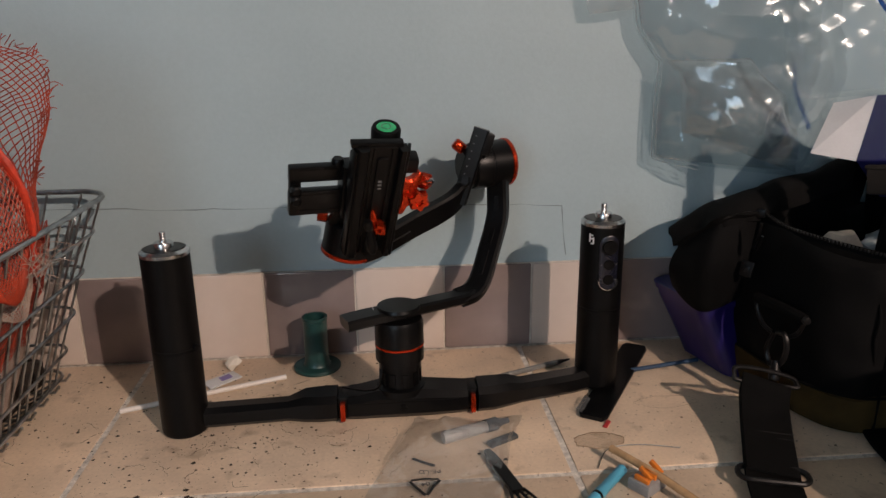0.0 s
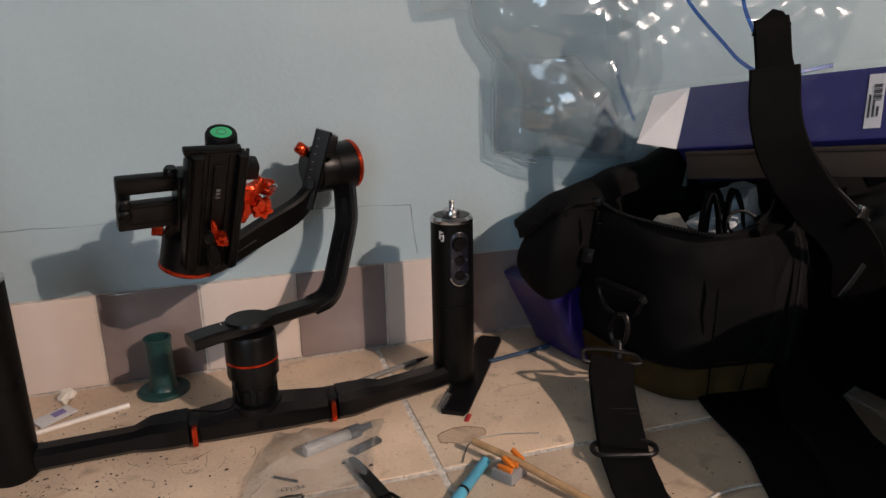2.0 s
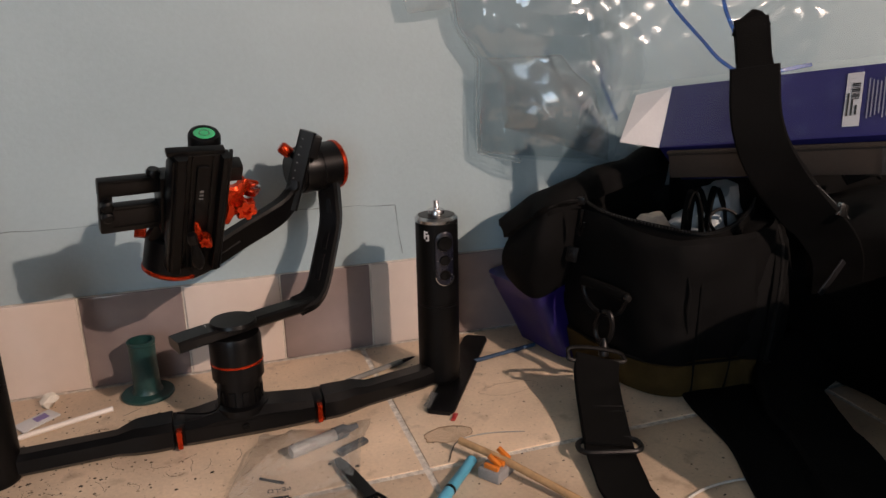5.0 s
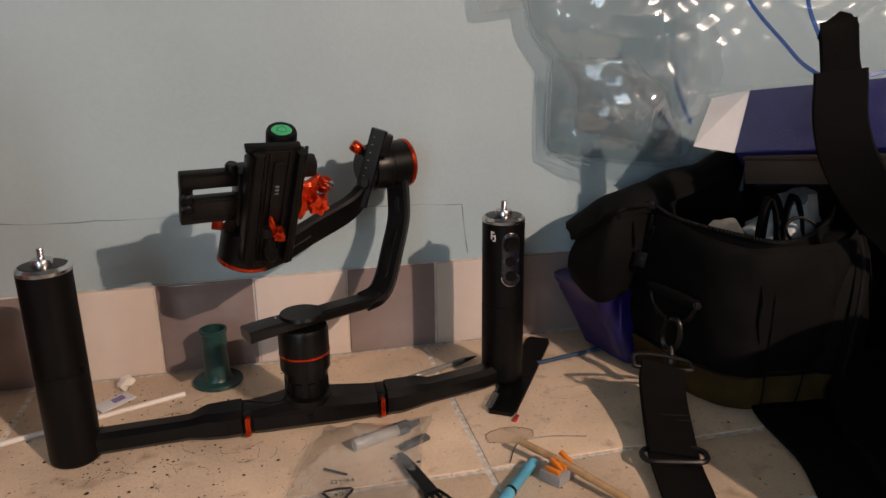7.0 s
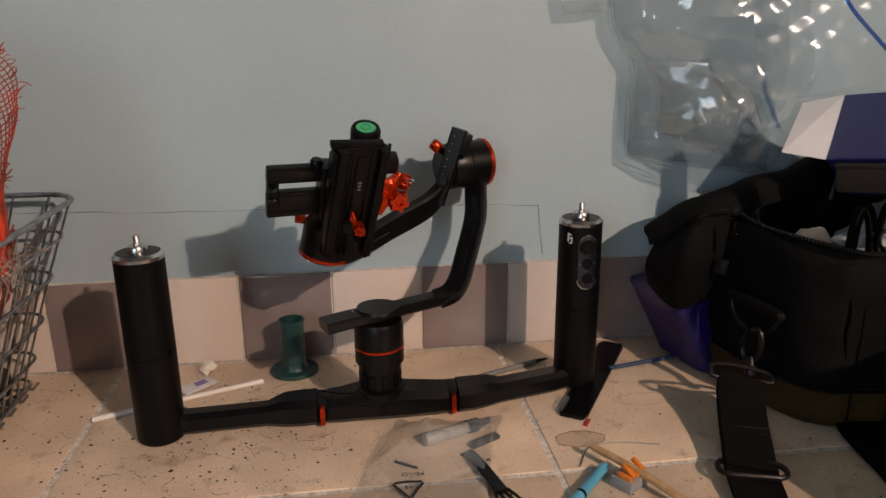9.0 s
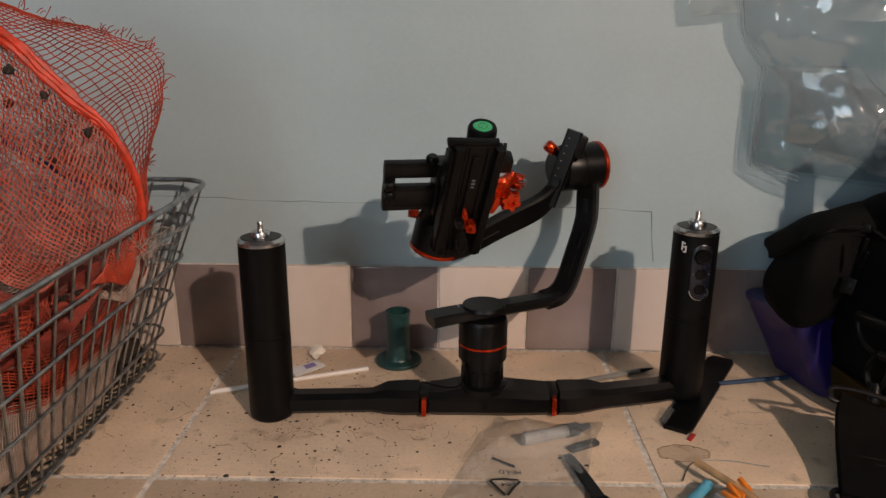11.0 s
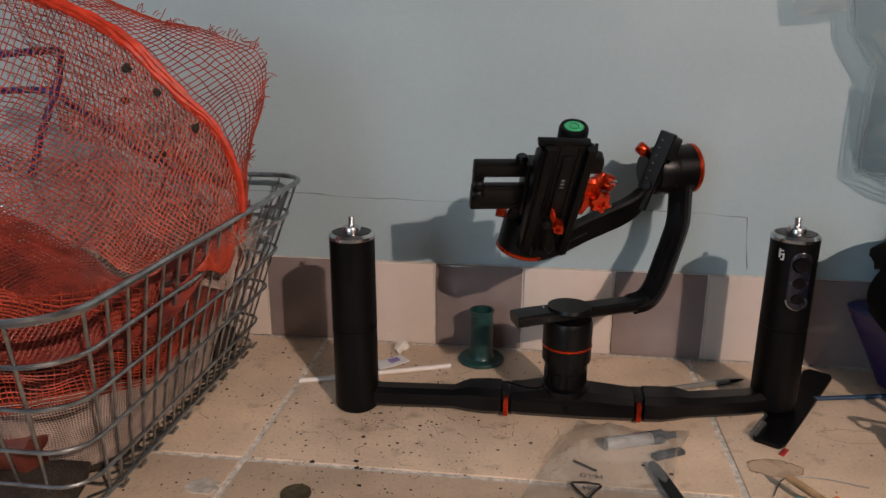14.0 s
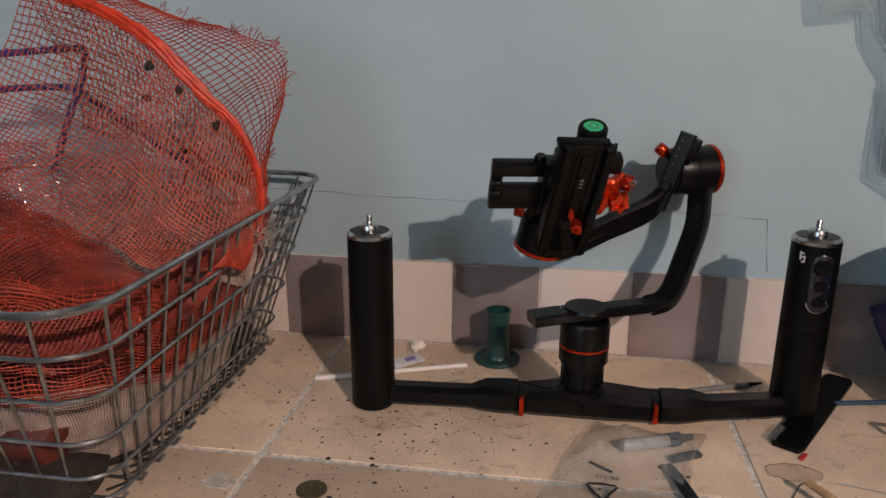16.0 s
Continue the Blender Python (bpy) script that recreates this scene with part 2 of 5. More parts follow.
def ribbon(points, wide, thick, side=(1, 0, 0), bm=None, bevel=0.2):
    """A strap of rectangular section along the points; side: which way its width runs (a vector, or one for each point)."""
    bm = bm or bmesh.new()
    p = [Vector(q) for q in points]
    n, rings = len(p), []
    for k in range(n):
        d = (p[min(k + 1, n - 1)] - p[max(k - 1, 0)]).normalized()
        s = Vector(side[k]) if hasattr(side[0], "__len__") else Vector(side)
        s = (s - d * s.dot(d)).normalized()
        u = d.cross(s)
        w = (wide(k / (n - 1)) if callable(wide) else wide) / 2
        t, c = thick / 2, thick * bevel
        rings.append([bm.verts.new(p[k] + x * s + y * u) for x, y in ((-w, -t + c), (-w + c, -t), (w - c, -t), (w, -t + c), (w, t - c), (w - c, t), (-w + c, t), (-w, t - c))])
    for a, b in zip(rings, rings[1:]):
        for j in range(8):
            bm.faces.new((a[j], a[(j + 1) % 8], b[(j + 1) % 8], b[j]))
    bm.faces.new(rings[0])
    bm.faces.new(rings[-1])
    return bm


def loft(rings, bm=None, caps=True):
    bm = bm or bmesh.new()
    rows = [[bm.verts.new(v) for v in ring] for ring in rings]
    n = len(rows[0])
    for a, b in zip(rows, rows[1:]):
        for j in range(n):
            bm.faces.new((a[j], a[(j + 1) % n], b[(j + 1) % n], b[j]))
    if caps:
        bm.faces.new(rows[0])
        bm.faces.new(rows[-1])
    return bm


def rounded(cx, cy, w, d, r, z, seg=6, turn=0.0):
    """A rounded rectangle at height z."""
    out = []
    for k, (sx, sy) in enumerate(((1, 1), (-1, 1), (-1, -1), (1, -1))):
        for j in range(seg + 1):
            a = math.pi / 2 * (k + j / seg)
            out.append(Vector((sx * (w / 2 - r) + r * math.cos(a), sy * (d / 2 - r) + r * math.sin(a), 0)))
    return [Matrix.Rotation(turn, 3, "Z") @ v + Vector((cx, cy, z)) for v in out]


def closed(points, per=8):
    """A closed Catmull-Rom curve in plan."""
    n, out = len(points), []
    for k in range(n):
        a, b, c, d = (Vector(points[(k + i) % n]) for i in (-1, 0, 1, 2))
        for j in range(per):
            t = j / per
            out.append(0.5 * (2 * b + (c - a) * t + (2 * a - 5 * b + 4 * c - d) * t * t + (3 * b - a - 3 * c + d) * t ** 3))
    return out


def wobble(bm, size, scale, seed=0.0):
    for v in bm.verts:
        v.co += size * noise.noise_vector(v.co * scale + Vector((seed, seed * 2, -seed)))
    return bm


# ---------- the setting ----------
wall = thing("wall_north", (0.3, 0.006, 0), "pale blue-green painted plaster wall with a fine crack", "wall", kind="structure")
part("plaster", box((5.0, 0.15, 2.7), pose(0.3, 0.081, 0.45)), M_WALL, wall, smooth=False)
floor = part("room_floor", box((5.0, 3.2, 0.1), pose(0.3, -1.4, -0.95)), M_ROOMFLOOR)
tagged(floor, "brown boarded floor below the worktop", "floor", kind="structure")
ceiling = part("ceiling", box((5.0, 3.2, 0.1), pose(0.3, -1.4, 1.55)), M_ROOM)
tagged(ceiling, "plain ceiling out of view, toned dark to cut bounce light", "ceiling", kind="structure")
for name, size, at in (("wall_west", (0.12, 3.0, 2.4), (-2.0, -1.4, 0.3)), ("wall_east", (0.12, 3.0, 2.4), (2.6, -1.4, 0.3))):
    tagged(part(name, box(size, pose(*at)), M_ROOM), "plain room wall out of view, toned dark to cut bounce light", "wall", kind="structure")
south = thing("wall_south", (0.3, -2.9, -0.9), "plain wall out of view with a daylit window, toned dark to cut bounce light", "wall", kind="structure")
for size, at in (((0.4, 0.12, 2.4), (-1.8, -2.95, 0.3)), ((3.2, 0.12, 2.4), (0.95, -2.95, 0.3)), ((0.95, 0.12, 1.1), (-1.125, -2.95, -0.35)), ((0.95, 0.12, 0.25), (-1.125, -2.95, 1.375))):
    part("wall_panel", box(size, pose(*at)), M_ROOM, south)

rng = random.Random(4)
counter = thing("worktop", (0.19, -0.31, -0.9), "tiled worktop of beige stone tiles with dirty pale joints", "worktop", kind="structure")
part("bed", box((4.4, 0.62, 0.05), pose(0.3, -0.304, -0.0262)), M_JOINT, counter, smooth=False)
part("front", box((4.4, 0.04, 0.85), pose(0.3, -0.58, -0.48)), M_ROOM, counter, smooth=False)
XJ, YJ, PITCH = -0.228, -0.258, 0.4135


def tile_mesh(name, w, d, h, bevel, material):
    me = bpy.data.meshes.new(name)
    bm = box((w, d, h), Matrix(), bevel)
    bm.to_mesh(me)
    bm.free()
    me.materials.append(material)
    me.polygons.foreach_set("use_smooth", [True] * len(me.polygons))
    me.set_sharp_from_angle(angle=radians(50))
    return me


full = tile_mesh("stone_tile", PITCH - 0.0055, 0.252, 0.012, 0.0016, M_STONE)
front = tile_mesh("stone_tile", PITCH - 0.0055, 0.330, 0.012, 0.0016, M_STONE)
for k in range(-4, 6):
    for me, y in ((full, -0.129), (front, YJ - 0.003 - 0.165)):
        ob = new("stone_tile", me)
        ob.parent, ob.matrix_parent_inverse = counter, Matrix.Translation(-counter.location)
        ob.location = (XJ + PITCH * (k + 0.5), y, -0.006 + 0.0002 * rng.random())
light = tile_mesh("wall_tile", 0.0982, 0.0075, 0.0985, 0.0022, M_TILE_L)
dark = tile_mesh("wall_tile", 0.0982, 0.0075, 0.0985, 0.0022, M_TILE_D)
for k in range(-12, 18):
    ob = new("wall_tile", light if k % 2 else dark)
    ob.parent, ob.matrix_parent_inverse = wall, Matrix.Translation(-wall.location)
    ob.location = (-0.25 + 0.1 * k, 0.0037 + 0.0004 * rng.random(), 0.0495)
part("grout_bed", box((3.0, 0.006, 0.0996), pose(0.3, 0.0055, 0.0494)), M_GROUT, wall, smooth=False)
crack = [(-0.62, 0.183), (-0.4, 0.178), (-0.25, 0.1755), (-0.2, 0.1715), (-0.16, 0.172), (-0.05, 0.1705), (0.06, 0.171), (0.136, 0.168), (0.19, 0.1665), (0.233, 0.163), (0.236, 0.13), (0.24, 0.103)]
pts = [Vector((x, 0.0058, z)) for x, z in crack]
fine = []
for a, b in zip(pts, pts[1:]):
    for j in range(8):
        q = a.lerp(b, j / 8)
        fine.append(q + Vector((0, 0, 0.0012 * noise.noise(q * 60))))
part("crack", tube(fine, lambda t: 0.00035 + 0.0002 * math.sin(40 * t), 5), M_CRACK, wall)

# ---------- the two-handed camera stabiliser ----------
gimbal = thing("camera_stabiliser", (0.045, -0.14, 0), "black two-handed camera stabiliser with orange-red rings and knobs", "camera gimbal")
LH, RH = Vector((-0.1545, -0.1515, 0)), Vector((0.2455, -0.1065, 0.004))
for at, tall, screen in ((LH, 0.176, False), (RH, 0.174, True)):
    m = Matrix.Translation(at)
    h = part("handle", lathe([(0, 0), (0.0185, 0), (0.0205, 0.002), (0.021, 0.005), (0.021, 0.083), (0.0204, 0.0835), (0.0204, 0.085), (0.021, 0.0855), (0.0208, tall - 0.0062), (0, tall - 0.0062)], m, 40), M_GRIP, gimbal)
    part("collar", lathe([(0.0208, tall - 0.0062), (0.0212, tall - 0.0058), (0.0212, tall - 0.0030), (0.0188, tall - 0.0004), (0.0180, tall - 0.0004)], m, 40), M_STEEL, h, "bright metal collar")
    part("cap", lathe([(0.0179, tall - 0.002), (0.0172, tall), (0, tall)], m, 32), M_BLACK, h)
    part("screw", lathe([(0.0082, tall - 0.001), (0.0082, tall + 0.0042), (0.0076, tall + 0.005), (0.0029, tall + 0.005)] + [(0.0029 - 0.0005 * (k % 2), tall + 0.006 + 0.0011 * k) for k in range(8)] + [(0, tall + 0.0145)], m, 24), M_STEEL, h, "silver threaded screw")
    if screen:
        d = Matrix.Rotation(radians(3), 4, "Z")

        def plate(x0, z0, w, tall_, bulge):
            bm = bmesh.new()
            rings = []
            for r, out in ((1.0, 0.0), (1.0, bulge * 0.7), (0.9, bulge), (0.4, bulge * 0.9)):
                ring = []
                for k in range(32):
                    a = 2 * math.pi * k / 32
                    x = w / 2 * r * math.cos(a)
                    z = z0 + (tall_ / 2 - w / 2) * (1 if math.sin(a) >= 0 else -1) + w / 2 * r * math.sin(a)
                    ang = (x0 + x) / 0.021
                    rad = 0.0206 + out
                    ring.append(m @ d @ Vector((rad * math.sin(ang), -rad * math.cos(ang), z)))
                rings.append(ring)
            return loft(rings, bm)

        panel = part("control_panel", plate(0, 0.134, 0.0185, 0.054, 0.0016), M_PANEL, h, "glossy black control panel")
        part("joystick", plate(0, 0.150, 0.0135, 0.0135, 0.0042), M_GRIP, panel)
        for z in (0.1325, 0.1175):
            part("button", plate(0.0, z, 0.0105, 0.0105, 0.0026), M_BLACK, panel)
        ring = [m @ d @ Vector((0.0226 * math.sin(x / 0.021), -0.0226 * math.cos(x / 0.021), z)) for x, z in ((0.0088 * math.cos(a), 0.1163 + 0.0088 * math.sin(a)) for a in (math.pi + math.pi * k / 14 for k in range(15)))]
        part("joystick_ring", tube([m @ d @ Vector((0.0226 * math.sin(x / 0.021), -0.0226 * math.cos(x / 0.021), z)) for x, z in ((0.0074 * math.cos(a), 0.150 + 0.0074 * math.sin(a)) for a in (2 * math.pi * k / 28 for k in range(28)))], 0.0005, 5, True), M_GUNMETAL, panel)
        for x, z in ((-0.0070, 0.1325), (0.0070, 0.1325), (0.0068, 0.1175)):
            part("key_mark", box((0.0016, 0.0004, 0.0007), m @ d @ Matrix.Rotation(x / 0.021, 4, "Z") @ pose(0, -0.0224, z)), M_PRINT, panel)
        part("trim_ring", tube(ring, 0.0008, 6), M_STEEL, panel, "chrome arc")
        bars = bmesh.new()
        for x, z, w, t in ((-0.0165, 0.158, 0.0012, 0.008), (-0.0148, 0.1605, 0.0030, 0.0012), (-0.0148, 0.1572, 0.0022, 0.0012), (-0.0128, 0.1555, 0.0012, 0.006), (-0.0140, 0.1525, 0.0025, 0.0012)):
            a = (x - 0.0030) / 0.021
            box((w, 0.0006, t), m @ d @ Matrix.Rotation(a, 4, "Z") @ pose(0, -0.0211, z), bm=bars)
        part("emblem", bars, M_WHITE, h, "small white emblem", smooth=False)
    else:
        part("latch_nub", box((0.004, 0.006, 0.006), m @ Matrix.Rotation(radians(62), 4, "Z") @ pose(0, -0.0215, 0.086), 0.001), M_BLACK, h)


def bar(points, bm=None):
    """A folded bar: (x, y, z centre, depth, height) sections along x."""
    rings = []
    for x, y, z, d, t in points:
        c = min(d, t) * 0.22
        rings.append([Vector((x, y + a, z + b)) for a, b in ((-d / 2, -t / 2 + c), (-d / 2 + c, -t / 2), (d / 2 - c, -t / 2), (d / 2, -t / 2 + c), (d / 2, t / 2 - c), (d / 2 - c, t / 2), (-d / 2 + c, t / 2), (-d / 2, t / 2 - c))])
    return loft(rings, bm)


part("bar", bar([(-0.150, -0.1505, 0.0135, 0.022, 0.022), (-0.130, -0.150, 0.0125, 0.020, 0.020), (-0.060, -0.1455, 0.0125, 0.020, 0.020), (-0.045, -0.1445, 0.0145, 0.030, 0.026), (-0.030, -0.144, 0.0145, 0.034, 0.026), (-0.0145, -0.143, 0.0145, 0.034, 0.026)]), M_BLACK, gimbal)
part("bar", bar([(0.1185, -0.1385, 0.0140, 0.034, 0.026), (0.134, -0.1370, 0.0138, 0.034, 0.026), (0.150, -0.1335, 0.0135, 0.030, 0.025), (0.163, -0.1305, 0.0118, 0.024, 0.021), (0.220, -0.1165, 0.0118, 0.024, 0.021), (0.242, -0.110, 0.0135, 0.024, 0.022)]), M_BLACK, gimbal)
centre = part("centre_block", bar([(-0.0045, -0.141, 0.0135, 0.034, 0.023), (0.006, -0.1405, 0.0135, 0.036, 0.024), (0.022, -0.140, 0.0150, 0.037, 0.028), (0.068, -0.140, 0.0150, 0.037, 0.028), (0.096, -0.1395, 0.0140, 0.036, 0.024), (0.1085, -0.139, 0.0135, 0.034, 0.023)]), M_BLACK, gimbal)
part("socket", lathe([(0, 0), (0.0034, 0), (0.0034, 0.0012), (0.0022, 0.0012), (0.0022, 0.0004), (0, 0.0004)], pose(0.047, -0.1585, 0.0135, 90), 20), M_GRIP, centre)
part("groove", box((0.10, 0.001, 0.0012), pose(0.048, -0.1583, 0.0195)), M_GRIP, centre)
for x, y in ((-0.0095, -0.1425), (0.1135, -0.138)):
    b = part("locking_bush", box((0.014, 0.026, 0.022), pose(x, y + 0.002, 0.0135), 0.003), M_BLACK, gimbal)
    part("locking_tab", box((0.0048, 0.010, 0.0175), pose(x, y - 0.0135, 0.0118), 0.0014), M_RED, b, "orange-red locking tab")

MAST = Vector((0.0455, -0.138, 0.0))
mast = part("lower_motor", lathe([(0, 0.024), (0.0235, 0.024), (0.0235, 0.030), (0.0185, 0.0315), (0.0185, 0.047), (0.0200, 0.0475), (0.0200, 0.056), (0.0228, 0.0565), (0.0228, 0.0700)], Matrix.Translation(MAST), 40), M_BLACK, gimbal)
for k in range(10):
    a = 2 * math.pi * k / 10 + 0.2
    part("grip_rib", box((0.006, 0.003, 0.013), Matrix.Translation(MAST) @ Matrix.Rotation(a, 4, "Z") @ pose(0, -0.0185, 0.0395), 0.0006), M_GRIP, mast)
part("ring", lathe([(0.0226, 0.0700), (0.0232, 0.0704), (0.0232, 0.0722), (0.0226, 0.0726)], Matrix.Translation(MAST), 40), M_RED, mast, "orange-red ring")
part("motor_cap", lathe([(0.0228, 0.0726), (0.0228, 0.0930), (0.0215, 0.0965), (0, 0.0965)], Matrix.Translation(MAST), 40), M_BLACK, mast)


low = part("pan_arm", ribbon(spline([(-0.004, -0.154, 0.0990), (0.014, -0.147, 0.1005), (0.045, -0.138, 0.1025), (0.080, -0.118, 0.1015), (0.108, -0.100, 0.1000), (0.118, -0.092, 0.101)], 5), lambda t: 0.0245 if t < 0.45 else 0.020, 0.0105, (0.35, -0.9, 0)), M_BLACK, gimbal)
part("pan_cap", lathe([(0.0205, 0.1062), (0.0195, 0.1092), (0, 0.1095)], Matrix.Translation(MAST), 32), M_BLACK, low)
part("knob", lathe([(0, 0), (0.006, 0), (0.007, 0.001), (0.007, 0.006), (0.005, 0.008), (0, 0.008)], pose(0.036, -0.122, 0.1045) @ Matrix.Scale(0.5, 4), 14), M_RED, low, "orange-red knob")
for k in range(6):
    part("scale_mark", box((0.0006, 0.005, 0.0004), pose(0.022 + 0.005 * k, -0.1425 + 0.0015 * k, 0.1080, 0, 0, 15)), M_WHITE, low)
rise = [(0.106, -0.100, 0.099), (0.120, -0.092, 0.102), (0.130, -0.083, 0.113), (0.141, -0.068, 0.140), (0.148, -0.058, 0.158), (0.1515, -0.053, 0.172), (0.152, -0.050, 0.190), (0.1515, -0.049, 0.212)]
up = part("roll_arm", ribbon(spline(rise, 6), 0.0215, 0.0125, (0.80, -0.55, -0.25)), M_BLACK, gimbal)


def slot(a, b, wide, parent, off):
    a, b, off = Vector(a), Vector(b), Vector(off)
    s = off.cross(b - a).normalized()
    part("slot", ribbon([a + off, a.lerp(b, 0.5) + off, b + off], wide, 0.0012, s), M_GRIP, parent, "recessed slot")


for a, b in ((rise[2], rise[3]), (rise[3], rise[4]), (rise[5], rise[6])):
    a, b = Vector(a), Vector(b)
    slot(a.lerp(b, 0.12), a.lerp(b, 0.9), 0.005, up, Vector((-0.0028, -0.0052, 0.0025)))

# upper motor beside the wall, its axis running to the right
m, _ = axis((0.104, -0.056, 0.2195), (0.165, -0.036, 0.2225))
mot = part("roll_motor", lathe([(0, 0.020), (0.0225, 0.020), (0.0235, 0.022), (0.0235, 0.037), (0.0230, 0.0375), (0.0230, 0.0385), (0.0235, 0.039), (0.0235, 0.058)], m, 40), M_BLACK, gimbal)
part("ring", lathe([(0.0234, 0.058), (0.0243, 0.0585), (0.0243, 0.0615), (0.0225, 0.0635), (0, 0.0635)], m, 40), M_RED, mot, "orange-red ring")
part("motor_face", lathe([(0, 0.011), (0.0165, 0.011), (0.0195, 0.014), (0.0205, 0.020), (0.0205, 0.021)], m, 32), M_BLACK, mot)
part("knob", lathe([(0, 0), (0.005, 0), (0.0058, 0.001), (0.0058, 0.010), (0.0045, 0.012), (0, 0.012)], pose(0.1160, -0.056, 0.2385, 0, -50), 14), M_RED, mot, "orange-red knob")
# slanting adjustment bar and the arm that runs down to the front motor
p0, p1 = Vector((0.1095, -0.070, 0.188)), Vector((0.1325, -0.072, 0.2610))
slide = part("tilt_bar", ribbon([p0, p0.lerp(p1, 0.5), p1], 0.0155, 0.009, (0.9, -0.25, -0.3)), M_BLACK, gimbal)
part("end_stop", box((0.010, 0.014, 0.022), pose(0.1372, -0.070, 0.246, 0, 17, 0), 0.002), M_BLACK, slide)
for k in range(7):
    q = p0.lerp(p1, 0.3 + 0.1 * k) + Vector((-0.004, -0.0048, 0.001))
    part("scale_mark", box((0.0014, 0.0004, 0.0007), pose(*q, 0, 18, 0)), mat("grey_dot", (0.2, 0.2, 0.2), 0.5), slide)
fall = [(0.1185, -0.064, 0.212), (0.1120, -0.068, 0.1985), (0.096, -0.080, 0.1865), (0.062, -0.100, 0.1745), (0.032, -0.120, 0.164), (0.014, -0.130, 0.160)]
down = part("tilt_arm", ribbon(spline(fall, 6), 0.0255, 0.011, (0.28, -0.1, 0.95)), M_BLACK, gimbal)
for t0, t1 in ((0.02, 0.45), (0.55, 0.98)):
    a, b = Vector(fall[2]), Vector(fall[4])
    slot(a.lerp(b, t0) + Vector((0, 0, 0.004 if t0 < 0.5 else -0.003)), a.lerp(b, t1) + Vector((0, 0, 0.004 if t0 < 0.5 else -0.003)), 0.0055, down, Vector((-0.0022, -0.0056, 0.001)))
m, _ = axis((0.0055, -0.120, 0.1825), (-0.0045, -0.115, 0.1390))
head = part("tilt_motor", lathe([(0, -0.004), (0.0220, -0.004), (0.0236, -0.002), (0.0236, 0.0250)], m, 40), M_BLACK, gimbal)
part("ring", lathe([(0.0236, 0.025), (0.0243, 0.0255), (0.0243, 0.0280), (0.022, 0.0300), (0, 0.0300)], m, 40), M_RED, head, "orange-red ring")
part("knob", lathe([(0, 0), (0.0045, 0), (0.0052, 0.001), (0.0052, 0.009), (0, 0.0095)], pose(-0.0150, -0.132, 0.1935, 0, -80), 6), M_RED, head, "orange-red knob")

# camera plate: a leaning dovetail rail with side bracket, clamps and level
tiltm = Matrix.Translation((0.0275, -0.172, 0.213)) @ Euler((radians(33), radians(2.2), radians(12))).to_matrix().to_4x4()
plate_ = part("mounting_plate", box((0.0405, 0.006, 0.124), tiltm @ pose(0, 0.003, 0), 0.0012), M_BLACK, gimbal)
for x, w in ((-0.0150, 0.0105), (0.0165, 0.0070)):
    part("rail", loft([[tiltm @ Vector((x + sx * w * k, y, z)) for sx, k, y in ((-0.5, 1.0, 0.001), (0.5, 1.0, 0.001), (0.5, 0.75, -0.0045), (0.38, 0.7, -0.0055), (-0.38, 0.7, -0.0055), (-0.5, 0.75, -0.0045))] for z in (-0.062, -0.061, 0.061, 0.0625)]), M_BLACK, plate_)
for x in (-0.0065, 0.0085):
    part("channel_edge", box((0.0012, 0.0016, 0.122), tiltm @ pose(x, -0.0006, 0), 0.0004), M_BLACK, plate_)
part("centre_rib", box((0.0085, 0.0030, 0.112), tiltm @ pose(0.001, -0.0010, -0.004), 0.0009), M_BLACK, plate_)
part("side_lip", box((0.0030, 0.011, 0.124), tiltm @ pose(0.0210, 0.0005, 0, 0, 0, -16), 0.0008), M_BLACK, plate_)
part("side_lip", box((0.0030, 0.009, 0.120), tiltm @ pose(-0.0208, 0.002, -0.001, 0, 0, 14), 0.0008), M_BLACK, plate_)
for k in range(3):
    part("printed_mark", box((0.0030, 0.0004, 0.0022 - 0.0005 * k), tiltm @ pose(0.0010, -0.0027, 0.028 - 0.0038 * k)), M_PRINT, plate_)
for x, z in ((-0.012, -0.050), (0.0165, -0.040), (0.0165, -0.053)):
    part("plate_screw", lathe([(0, 0), (0.0011, 0), (0.0011, 0.0008), (0, 0.001)], tiltm @ pose(x, -0.0052, z, 90), 10), M_GUNMETAL, plate_)
part("rear_clamp", box((0.040, 0.012, 0.040), tiltm @ pose(-0.002, 0.012, 0.026), 0.002), M_BLACK, plate_)
part("clamp_head", box((0.042, 0.007, 0.004), tiltm @ pose(-0.004, 0.0045, 0.0630), 0.001), M_BLACK, plate_)
part("rear_block", box((0.034, 0.020, 0.050), tiltm @ pose(-0.001, 0.014, -0.020), 0.003), M_BLACK, plate_)
part("side_clamp", box((0.018, 0.014, 0.015), tiltm @ pose(0.0260, 0.014, 0.034), 0.003), M_BLACK, plate_)


def star_knob(m, r, parent, label):
    """A knob with six rounded lobes and a hollow middle, its axis along -y of m."""
    rings = []
    for y, k in ((0.004, 0.80), (0.002, 1.0), (-0.006, 1.0), (-0.008, 0.86), (-0.0082, 0.42), (-0.005, 0.36)):
        rings.append([m @ Vector((r * k * (1 + 0.17 * math.cos(6 * a)) * math.cos(a), y, r * k * (1 + 0.17 * math.cos(6 * a)) * math.sin(a))) for a in (2 * math.pi * j / 48 for j in range(48))])
    return part("clamp_knob", loft(rings), M_RED, parent, label)


